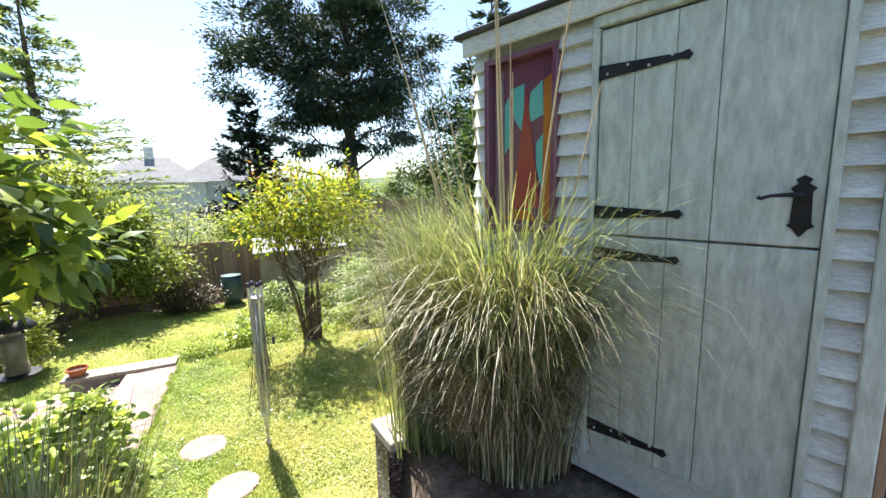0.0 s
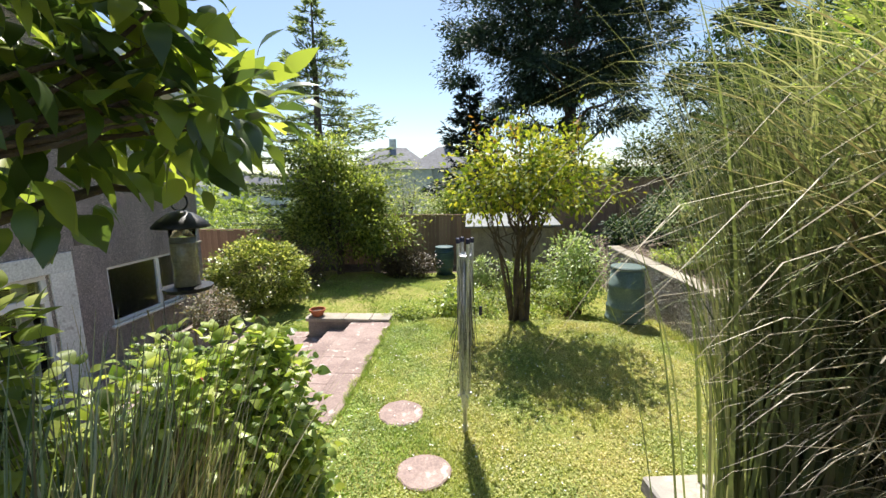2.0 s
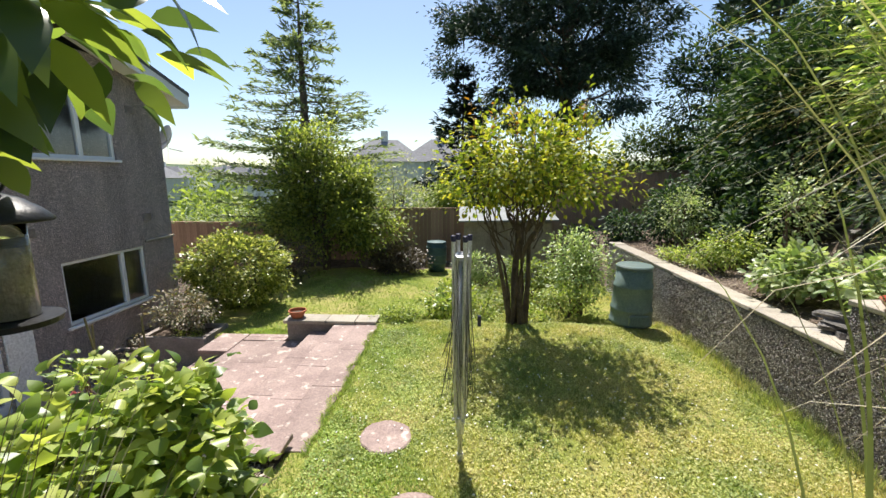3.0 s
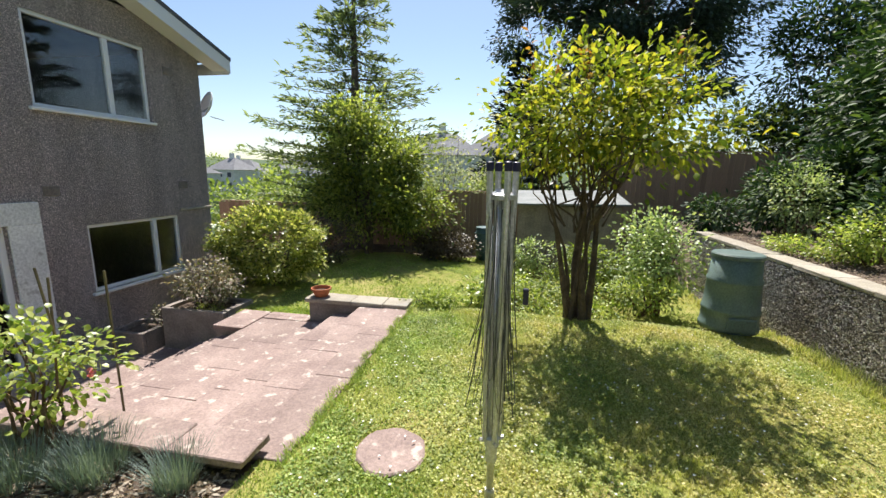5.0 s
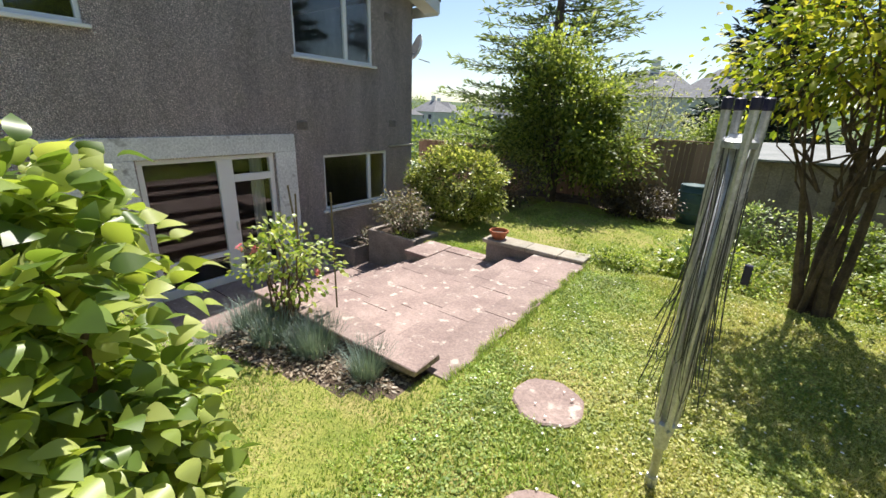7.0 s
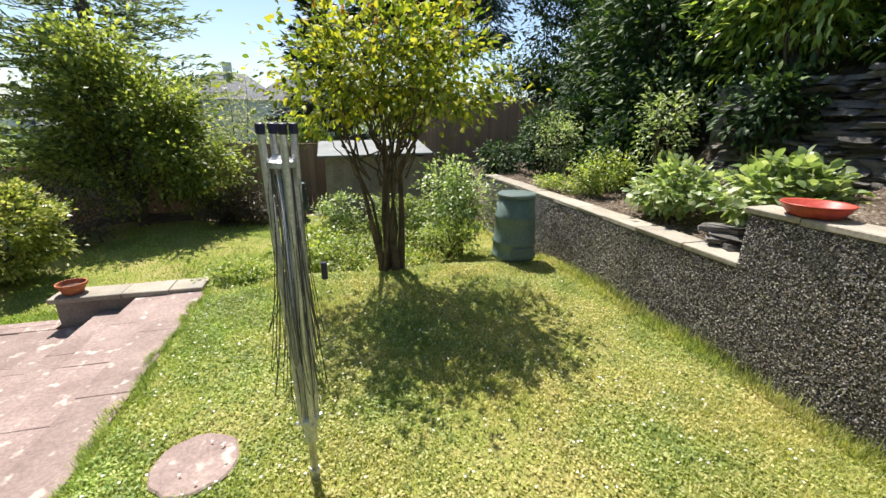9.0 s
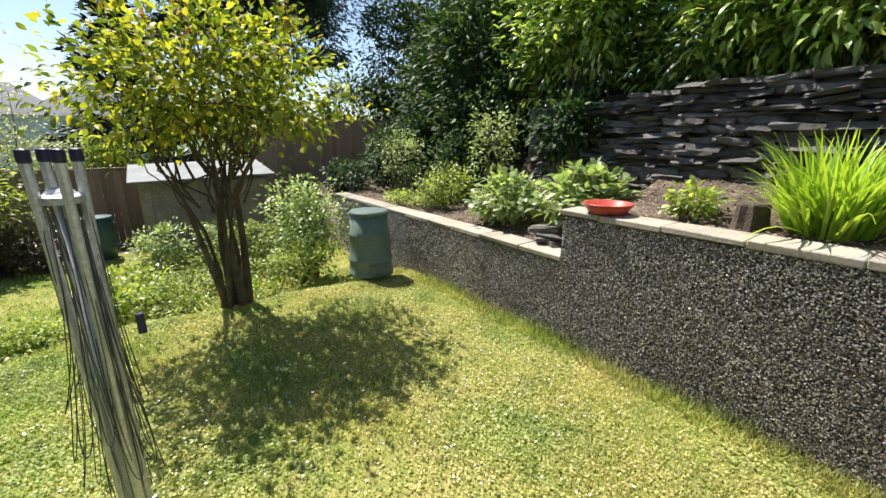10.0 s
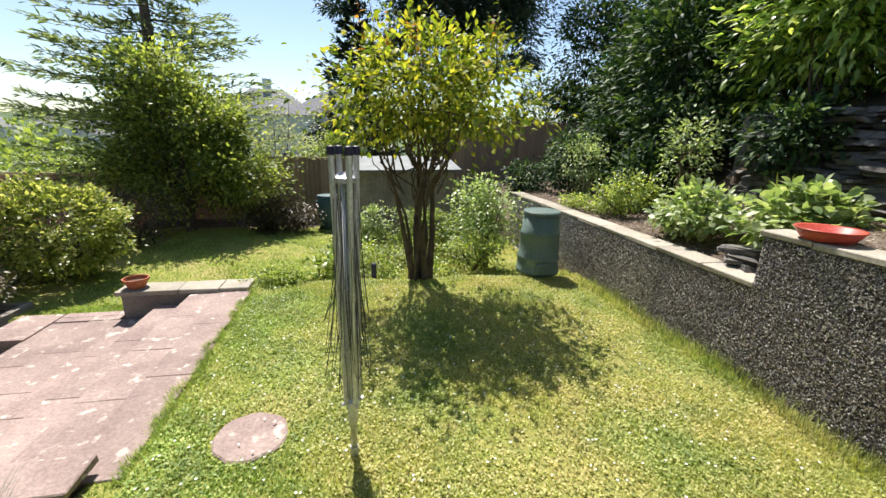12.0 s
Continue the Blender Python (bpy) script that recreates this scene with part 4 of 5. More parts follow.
CONIFER = leaf_mat("conifer_spray", [(0.09, 0.135, 0.07), (0.17, 0.22, 0.11), (0.29, 0.35, 0.18)], 0.6, 0.42)
DARK_PINE = leaf_mat("dark_pine_spray", [(0.02, 0.04, 0.028), (0.035, 0.065, 0.045), (0.07, 0.11, 0.075)], 0.6, 0.12)
MONKEY = leaf_mat("monkey_puzzle_leaf", [(0.01, 0.022, 0.016), (0.025, 0.045, 0.03)], 0.5, 0.08)
BROAD = leaf_mat("broad_leaf", [(0.09, 0.14, 0.036), (0.18, 0.24, 0.058), (0.32, 0.38, 0.1)], 0.5, 0.48)
GOLD = leaf_mat("golden_leaf", [(0.06, 0.1, 0.016), (0.14, 0.2, 0.024), (0.25, 0.3, 0.035), (0.42, 0.43, 0.06), (0.4, 0.36, 0.05)], 0.55, 0.45, 0.35)
COPPER = leaf_mat("copper_leaf", [(0.35, 0.13, 0.04), (0.45, 0.24, 0.04), (0.3, 0.22, 0.04)], 0.45, 0.4)
LIME = leaf_mat("lime_leaf", [(0.08, 0.14, 0.03), (0.21, 0.3, 0.06), (0.37, 0.44, 0.1), (0.52, 0.56, 0.2)], 0.4, 0.42, 0.6)
BIG_LEAF = leaf_mat("large_leaf", [(0.045, 0.08, 0.03), (0.1, 0.16, 0.045), (0.22, 0.29, 0.065), (0.44, 0.5, 0.1)], 0.33, 0.48, 0.65)
BOX_LEAF = leaf_mat("hedge_leaf", [(0.07, 0.11, 0.03), (0.17, 0.22, 0.05), (0.34, 0.37, 0.1), (0.52, 0.51, 0.23)], 0.38, 0.42, 0.5)
BRONZE = leaf_mat("bronze_leaf", [(0.04, 0.03, 0.02), (0.09, 0.07, 0.04), (0.16, 0.13, 0.08)], 0.5, 0.15)
PALE_LEAF = leaf_mat("pale_leaf", [(0.15, 0.23, 0.08), (0.3, 0.39, 0.17), (0.52, 0.57, 0.36)], 0.4, 0.4)
BLOSSOM = leaf_mat("pale_blossom", [(0.2, 0.25, 0.12), (0.42, 0.45, 0.3), (0.62, 0.62, 0.52)], 0.6, 0.4)
PINK = leaf_mat("pink_petal", [(0.6, 0.14, 0.2), (0.7, 0.3, 0.35)], 0.6, 0.3)
PINKISH = leaf_mat("mauve_leaf", [(0.1, 0.13, 0.05), (0.22, 0.2, 0.12), (0.42, 0.34, 0.28)], 0.5, 0.25)
LAVENDER = leaf_mat("lavender_leaf", [(0.13, 0.19, 0.17), (0.22, 0.29, 0.26), (0.3, 0.36, 0.32)], 0.7, 0.15)
STRAW = leaf_mat("grass_straw", [(0.08, 0.066, 0.04), (0.18, 0.15, 0.095), (0.36, 0.31, 0.21), (0.66, 0.61, 0.48)], 0.5, 0.3)
GRASS_GREEN = leaf_mat("ornamental_grass", [(0.07, 0.1, 0.045), (0.15, 0.19, 0.08), (0.27, 0.31, 0.15), (0.42, 0.42, 0.28)], 0.4, 0.35, 0.6)


def lawn_leaf(name, fresh, dry, through_light=0.35):
    """Turf leaves: fresh green beside the steps, drier and yellower in patches over the rest of the lawn."""
    m = leaf_mat(name, fresh, 0.55, through_light)
    n, l = m.node_tree.nodes, m.node_tree.links
    p, tr = n["Principled BSDF"], [q for q in n if q.type == "BSDF_TRANSLUCENT"][0]
    g = n.new("ShaderNodeNewGeometry")
    co = n.new("ShaderNodeTexCoord").outputs["Object"]
    hay = ramp(n, l, g.outputs["Random Per Island"], [(i / (len(dry) - 1), c) for i, c in enumerate(dry)])
    sx = n.new("ShaderNodeSeparateXYZ")
    l.new(co, sx.inputs[0])
    along = n.new("ShaderNodeMapRange")
    along.inputs[1].default_value, along.inputs[2].default_value, along.inputs[3].default_value, along.inputs[4].default_value = -0.6, 0.9, -0.16, 0.05
    l.new(sx.outputs[0], along.inputs[0])
    total = n.new("ShaderNodeMath")
    l.new(noise_tex(n, l, co, 1.1, 5, 0.65), total.inputs[0])
    l.new(along.outputs[0], total.inputs[1])
    f = ramp(n, l, total.outputs[0], [(0.4, (0, 0, 0)), (0.62, (1, 1, 1))])
    col = mix_col(n, l, p.inputs["Base Color"].links[0].from_socket, hay, f)
    l.new(col, p.inputs["Base Color"])
    l.new(mix_col(n, l, col, (1.35, 1.5, 0.75), 1.0, "MULTIPLY"), tr.inputs[0])
    return m


LAWN_BLADE = lawn_leaf("lawn_blade", [(0.15, 0.245, 0.05), (0.3, 0.385, 0.085), (0.46, 0.49, 0.15)], [(0.27, 0.28, 0.08), (0.48, 0.445, 0.15), (0.6, 0.54, 0.22), (0.62, 0.52, 0.27)])
IRIS = leaf_mat("bright_blade", [(0.2, 0.36, 0.03), (0.32, 0.48, 0.05), (0.44, 0.56, 0.09)], 0.4, 0.4)
STALK = plain("straw_stalk", (0.5, 0.4, 0.24), 0.7)
WHITE_PETAL = plain("daisy_petal", (0.8, 0.8, 0.76), 0.8)


def shrub(name, label, category, at, radii, n, length, width, material, clumps=40, spread=0.16, stems=6, base=None, lift=1.0, shell=0.55, fine=True, stem_mat=None, droop=0.25, group=""):
    """A leafy bush: stems from its foot, and a crown of leaves gathered in clumps."""
    t = thing(name, label, category, at, group)
    r = np.array(radii)
    c = (0, 0, radii[2] * lift)
    pos, way, cl = crown_points(n, c, r * 0.85, clumps, spread, shell)
    keep = (pos[:, 2] > 0.01) & (np.linalg.norm((pos - c) / r, axis=1) < 1.06)
    part("crown", leaves("crown", pos[keep], way[keep], np.random.uniform(0.65, 1.2, keep.sum()) * length, np.random.uniform(0.7, 1.15, keep.sum()) * width, material, droop, fine), None, t)
    for k in range(stems):
        e = cl[random.randrange(len(cl))]
        bm = bmesh.new()
        limb(bm, (random.uniform(-1, 1) * radii[0] * 0.12, random.uniform(-1, 1) * radii[1] * 0.12, -0.03), (e[0], e[1], max(e[2], 0.08)), 0.012 + 0.012 * radii[2], 0.004, 0.03)
        part("stem", bm, stem_mat or BARK_RED, t)
    return t


def add_leaves(t, name, pos, way, length, width, material, label=""):
    part(name, leaves(name, pos, way, length, width, material, 0.2, True), None, t, label)


def fountain_grass(at):
    """A big tussock: upright green blades, arching ones, drooping straw, tall stalks."""
    t = thing("ornamental_grass", "large arching ornamental grass with straw stalks in a raised bed", "ornamental grass", at)
    for name, n, r, L, w, lean, curl, mat in (("upright_foliage", 1900, 0.34, (1.0, 1.8), 0.012, (0.0, 0.25), (0.5, 1.9), GRASS_GREEN), ("arching_foliage", 1500, 0.34, (1.1, 2.0), 0.011, (0.0, 0.2), (1.3, 2.9), GRASS_GREEN), ("straw_foliage", 1500, 0.34, (0.9, 1.9), 0.011, (0.0, 0.24), (1.8, 3.2), STRAW), ("skirt_foliage", 1700, 0.38, (0.5, 1.15), 0.008, (0.0, 0.3), (2.0, 3.0), STRAW), ("side_foliage", 1500, 0.05, (0.7, 1.7), 0.011, (0.0, 0.2), (0.2, 1.3), GRASS_GREEN)):
        a = np.random.uniform(0, 6.283, n)
        q = np.sqrt(np.random.rand(n)) * r
        base = np.stack([np.cos(a) * q, np.sin(a) * q, np.full(n, -0.02)], 1)
        if name == "side_foliage":
            base += np.random.normal(0, 0.085, (n, 3)) * (1, 1, 0) + (-0.4, 0.33, 0)
        tagged(part(name, blades(name, base, a + np.random.normal(0, 0.5, n), np.random.uniform(L[0], L[1], n), np.random.uniform(0.6, 1.3, n) * w, np.random.uniform(lean[0], lean[1], n), np.random.uniform(curl[0], curl[1], n), mat, 10, 2.7), None, t), kind="stuff")
    for k in range(26):
        a, r, L = random.uniform(0, 6.283), random.uniform(0, 0.25), random.uniform(2.1, 2.8)
        d = Vector((math.cos(a), math.sin(a), 0))
        le = random.uniform(0.05, 0.2)
        pts = [d * (r + le * L * u * (0.6 + 0.5 * u)) + Vector((0, 0, L * u * (1 - 0.05 * u))) for u in (0, 0.25, 0.5, 0.75, 1)]
        part("stalk", tube(bmesh.new(), pts, [0.006, 0.0055, 0.005, 0.005, 0.002], 5), STALK, t, "dry straw-coloured stalk")


def trailing_grass(at, n, length, heading):
    t = thing("trailing_grass", "thin pale grass blades arching over the wall", "grass", at)
    base = np.random.normal(0, 0.12, (n, 3)) * (1, 1, 0)
    tagged(part("foliage", blades("foliage", base, np.random.normal(heading, 0.45, n), np.random.uniform(0.7, 1.1, n) * length, np.full(n, 0.006), np.random.uniform(0.1, 0.4, n), np.random.uniform(1.2, 2.3, n), STRAW, 10), None, t), kind="stuff")


def grass_clump(at, n, r, length, width, lean, curl, material, name="grass_clump", label="", category="grass", stalks=0):
    t = thing(name, label, category, at)
    a = np.random.uniform(0, 2 * math.pi, n)
    q = np.sqrt(np.random.rand(n)) * r
    base = np.stack([np.cos(a) * q, np.sin(a) * q, np.full(n, -0.02)], 1)
    hd = a + np.random.normal(0, 0.6, n)
    tagged(part("foliage", blades("foliage", base, hd, np.random.uniform(0.55, 1.1, n) * length, np.random.uniform(0.6, 1.3, n) * width, np.abs(np.random.normal(0, 1, n)) * lean, np.random.uniform(0.3, 1.0, n) * curl, material, 7), None, t), kind="stuff")
    if stalks:
        a = np.random.uniform(0, 2 * math.pi, stalks)
        base = np.stack([np.cos(a), np.sin(a), np.zeros(stalks)], 1) * r * np.random.rand(stalks, 1)
        L = np.random.uniform(1.5, 2.2, stalks) * length
        part("stalks", blades("stalks", base, a, L, np.full(stalks, width * 1.2), np.random.uniform(0.02, 0.16, stalks), np.random.uniform(0.05, 0.3, stalks), STRAW, 8), None, t, "tall dry flower stalks")
    return t


# multi-stemmed small tree on the lawn
def small_tree():
    t = thing("small_tree", "multi-stemmed small tree with yellow-green leaves and copper tips", "tree", (1.58, 8.8, 0.0))
    c = (0.08, -0.45, 2.5)
    pos, way, cl = crown_points(5600, c, (1.45, 1.2, 0.85), 150, 0.19, 0.3)
    keep = pos[:, 2] > 1.55 + 0.25 * np.cos(pos[:, 0] * 2) + 0.2 * np.random.rand(len(pos))
    pos, way = pos[keep], way[keep]
    part("crown", leaves("crown", pos, way, np.random.uniform(0.06, 0.11, len(pos)), np.random.uniform(0.035, 0.06, len(pos)), GOLD), None, t)
    for k in range(30):
        e = Vector(cl[random.randrange(len(cl))])
        bm = bmesh.new()
        limb(bm, (e.x * 0.22 + random.uniform(-0.1, 0.1), -0.1 + e.y * 0.15, random.uniform(1.1, 1.7)), e, 0.016, 0.004, 0.04, 6, 0.08)
        part("branch", bm, BARK, t)
    for k in range(26):
        e = Vector((random.uniform(-0.75, 0.9), random.uniform(-1.0, 0.1), random.uniform(2.75, 3.0)))
        tip = e + Vector((random.uniform(-0.15, 0.15), random.uniform(-0.15, 0.15), random.uniform(0.35, 0.75)))
        bm = bmesh.new()
        limb(bm, e - Vector((0, 0, 0.3)), tip, 0.007, 0.002)
        twig = part("shoot", bm, BARK_RED, t, "upright young shoot")
        m = 16
        v = np.linspace(0, 1, m)[:, None]
        tagged(part("shoot_leaf", leaves("shoot_leaf", np.array(e) * (1 - v) + np.array(tip) * v, np.random.normal(0, 0.6, (m, 3)) + (0, 0, 0.35), np.random.uniform(0.06, 0.1, m), 0.042, GOLD if k % 3 else COPPER, 0.2), None, twig, "copper young leaves"), kind="stuff")
    for k in range(7):
        a = 2 * math.pi * k / 7 + random.uniform(-0.3, 0.3)
        r = random.uniform(0.05, 0.17)
        p0 = Vector((r * math.cos(a), 0.7 * r * math.sin(a), -0.05))
        p1 = Vector((0.27 * math.cos(a) + random.uniform(-0.12, 0.12), -0.1 + 0.22 * math.sin(a), random.uniform(0.9, 1.5)))
        p2 = Vector((1.0 * math.cos(a) * random.uniform(0.5, 0.95), -0.5 + 0.75 * math.sin(a), random.uniform(2.2, 3.0)))
        stem = part("stem", tube(bmesh.new(), [p0, p0.lerp(p1, 0.5) + Vector((random.uniform(-0.07, 0.07), random.uniform(-0.07, 0.07), 0)), p1, p1.lerp(p2, 0.5) + Vector((random.uniform(-0.12, 0.12), random.uniform(-0.12, 0.12), 0)), p2], [0.062 if k % 2 == 0 else 0.036, 0.042 if k % 2 == 0 else 0.027, 0.029 if k % 2 == 0 else 0.02, 0.014, 0.006], 8), BARK, t)
        for j in range(6):
            e = Vector(cl[random.randrange(len(cl))])
            s = p1.lerp(p2, random.uniform(0.0, 0.7))
            if (e - s).length < 1.4:
                bm = bmesh.new()
                limb(bm, s, e, 0.012, 0.004, 0.02)
                part("twig", bm, BARK, stem)
    return t


small_tree()


# large-leaved tree beside the path, with the bird feeder
def path_tree():
    t = thing("path_tree", "tree with large glossy oval leaves overhanging the path", "tree", (-1.25, 1.9, 0.75))
    tubes = [((0, 0, -0.1), (0.15, 0.1, 0.9), (0.25, 0.35, 1.6), (0.5, 0.8, 2.1)), ((0, 0, -0.1), (-0.1, 0.1, 1.0), (-0.2, 0.2, 2.0), (0.0, 0.5, 3.0)), ((0.15, 0.1, 0.9), (0.4, 0.6, 1.6), (0.7, 0.95, 1.76), (0.86, 1.1, 1.73))]
    for k, pts in enumerate(tubes):
        part("trunk" if k == 0 else "limb", tube(bmesh.new(), pts, [0.06, 0.045, 0.03, 0.012] if k < 2 else [0.03, 0.024, 0.016, 0.006], 8), BARK, t)
    for c, r, n, k in (((0.6, 0.75, 2.4), (0.6, 0.6, 0.72), 1200, 32), ((1.1, 0.95, 2.0), (0.26, 0.3, 0.24), 260, 8), ((-0.05, 1.0, 2.35), (0.65, 0.7, 0.7), 800, 30), ((-0.1, 0.9, 3.0), (0.6, 0.6, 0.45), 900, 20)):
        pos, way, cl = crown_points(n, c, r, k, 0.15, 0.4)
        keep = np.linalg.norm((pos - c) / np.array(r), axis=1) < 1.15
        pos, way, n = pos[keep], way[keep], keep.sum()
        part("crown", leaves("crown", pos, way, np.random.uniform(0.09, 0.17, n), np.random.uniform(0.045, 0.085, n), BIG_LEAF, 0.3, 2), None, t)
        for j in range(8):
            bm = bmesh.new()
            limb(bm, (c[0] * 0.5, c[1] * 0.5, c[2] - r[2] * 0.9), cl[j], 0.014, 0.004)
            part("twig", bm, BARK, t)


path_tree()


def bird_feeder(at):
    f = thing("bird_feeder", "hanging seed feeder with a black domed lid on a branch", "bird feeder", at)
    part("lid", lathe(bmesh.new(), [(0.1, 0.0), (0.102, 0.006), (0.08, 0.03), (0.045, 0.055), (0.01, 0.068)], 24), IRON, f, "black domed lid", True)
    part("tube", lathe(bmesh.new(), [(0.047, -0.23), (0.047, 0.0)], 24), FEEDER_PLASTIC, f, "clear plastic tube", True)
    part("seed", lathe(bmesh.new(), [(0.043, -0.228), (0.043, -0.06)], 20), SEED, f, "pale bird seed")
    part("tray", lathe(bmesh.new(), [(0.05, -0.255), (0.085, -0.25), (0.09, -0.235), (0.05, -0.232)], 24), IRON, f, "black tray")
    pts = [(0.035 * math.cos(a), 0, 0.1 + 0.035 * math.sin(a)) for a in [i * math.pi / 8 for i in range(17)]]
    part("hook", tube(bmesh.new(), pts, 0.004, 5), IRON, f)


bird_feeder((-0.41, 3.0, 2.35))

# foreground bushes beside the path
shrub("leafy_bush", "bush with large light green oval leaves beside the path", "bush", (-0.6, 3.12, 0.4), (0.58, 0.58, 0.77), 5600, 0.066, 0.052, LIME, 80, 0.1, 9, droop=0.35, fine=2)
shrub("leafy_bush", "tall young shoots with heart-shaped light green leaves beside the path", "bush", (-0.22, 3.3, 0.42), (0.25, 0.26, 0.79), 2400, 0.06, 0.048, LIME, 46, 0.07, 7, droop=0.35, fine=2)
shrub("dark_bush", "dense bush of dark green leaves beside the path", "bush", (-1.2, 2.5, 0.4), (0.65, 0.7, 0.98), 2600, 0.1, 0.06, TREE_LEAF, 40, 0.15, 8, droop=0.3, fine=2)
grass_clump((-0.12, 1.95, 0.88), 800, 0.26, 1.3, 0.011, 0.14, 0.7, GRASS_GREEN, "grass_clump", "loose clump of long grass beside the path")
grass_clump((-0.32, 2.35, 0.72), 600, 0.3, 1.35, 0.011, 0.14, 0.7, STRAW, "grass_clump", "clump of long dry grass under the path tree")
fountain_grass((2.08, 2.28, 1.42))
trailing_grass((3.7, 2.85, 1.42), 26, 1.75, 1.6)

# lower lawn and back
hedge = thing("round_hedge", "clipped rounded hedge with pale variegated leaves", "hedge", (-4.12, 10.35, -0.36))
pos, way, cl = crown_points(15000, (0, 0, 0.84), (1.06, 0.88, 0.74), 300, 0.085, 0.88)
part("crown", leaves("crown", pos, way, np.random.uniform(0.055, 0.09, 15000), np.random.uniform(0.035, 0.058, 15000), BOX_LEAF, 0.2, False), None, hedge)
for k in range(10):
    bm = bmesh.new()
    limb(bm, (random.uniform(-0.1, 0.1), random.uniform(-0.1, 0.1), -0.02), cl[k * 7], 0.025, 0.006)
    part("stem", bm, BARK, hedge)
shrub("planter_shrub", "shrub with mauve-tinged leaves and pink flowers in the trough", "shrub", (-4.3, 8.8, -0.36), (0.62, 0.5, 0.45), 2400, 0.06, 0.035, PINKISH, 44, 0.11, 8)
shrub("trailing_plant", "small trailing plant with pinkish leaves", "plant", (-5.0, 8.55, -0.68), (0.3, 0.25, 0.22), 320, 0.045, 0.026, PINKISH, 12, 0.07, 4)
shrub("moss_cushion", "low yellow-green cushion plant in the trough", "plant", (-4.1, 8.62, -0.35), (0.4, 0.15, 0.06), 500, 0.03, 0.016, LIME, 20, 0.05, 2)
shrub("bronze_shrub", "low shrub with dark bronze leaves by the fence", "shrub", (-1.25, 13.6, -0.4), (1.15, 0.5, 0.45), 4200, 0.09, 0.05, BRONZE, 60, 0.13, 8, fine=False)
shrub("brown_shrub", "brownish shrub behind the rounded hedge", "shrub", (-4.1, 12.3, -0.4), (1.3, 0.8, 0.72), 3200, 0.07, 0.035, BRONZE, 60, 0.16, 8, fine=False)
shrub("box_edging", "small clipped bright green bush at the end of the low wall", "bush", (-0.42, 8.85, -0.2), (0.55, 0.32, 0.23), 2600, 0.045, 0.026, LIME, 60, 0.07, 6)
shrub("leafy_plant", "clump of yellow-green leafy plants", "plant", (0.35, 9.9, -0.36), (0.55, 0.45, 0.3), 900, 0.1, 0.055, LIME, 26, 0.12, 5)
shrub("leafy_plant", "clump of green plants under the small tree", "plant", (0.95, 9.3, -0.25), (0.5, 0.4, 0.3), 900, 0.06, 0.035, BROAD, 26, 0.12, 5)
shrub("side_shrub", "loose green shrub with pale leaves behind the small tree", "shrub", (3.0, 10.2, -0.3), (0.85, 0.7, 0.95), 3000, 0.08, 0.045, PALE_LEAF, 80, 0.2, 14, shell=0.2)
shrub("side_shrub", "low green shrub beside the compost bin", "shrub", (2.6, 9.5, -0.15), (0.65, 0.4, 0.32), 1300, 0.06, 0.032, LIME, 40, 0.12, 6)
for x, y, r, n, L, mat in ((0.55, 10.6, (0.6, 0.5, 0.32), 1100, 0.08, LIME), (1.6, 10.4, (0.75, 0.5, 0.36), 1600, 0.06, BROAD), (2.3, 11.3, (0.85, 0.6, 0.6), 2200, 0.08, BROAD), (1.1, 12.3, (1.0, 0.5, 0.5), 2000, 0.07, PALE_LEAF), (2.0, 9.35, (0.4, 0.3, 0.2), 700, 0.06, LIME), (1.1, 9.0, (0.35, 0.3, 0.16), 600, 0.05, LIME)):
    shrub("border_plant", "loose green leafy plant in the border behind the small tree", "plant", (x, y, float(ground_z(x, y)) - 0.02), r, n, L, L * 0.55, mat, 34, 0.12, 5, group="plants in the border")
shrub("ivy_shrub", "dark green shrub below the fence", "shrub", (4.2, 13.6, -0.3), (0.9, 0.6, 0.7), 2000, 0.08, 0.05, SHADED_LAUREL, 50, 0.16, 6)


def round_tree():
    t = thing("broadleaf_tree", "broad dense green tree before the fence", "tree", (-3.45, 13.9, -0.4))
    for c, r, n, m in (((0.15, 0, 1.5), (2.3, 1.25, 1.1), 12000, 130), ((-0.1, 0.1, 2.6), (1.9, 1.1, 0.95), 9000, 100), ((-0.5, 0.2, 3.6), (1.1, 0.8, 0.9), 4000, 50)):
        pos, way, cl = crown_points(n, c, r, m, 0.24, 0.45)
        part("crown", leaves("crown", pos, way, np.random.uniform(0.09, 0.15, n), np.random.uniform(0.05, 0.08, n), TREE_LEAF, 0.2, False), None, t)
    part("trunk", tube(bmesh.new(), [(0, 0, -0.1), (0.05, 0.02, 0.9), (0, 0, 2.2)], [0.13, 0.1, 0.04], 9), BARK, t)
    for k in range(16):
        bm = bmesh.new()
        limb(bm, (0, 0, 0.4 + 0.08 * k), cl[k * 2], 0.035, 0.008)
        part("limb", bm, BARK, t)


round_tree()


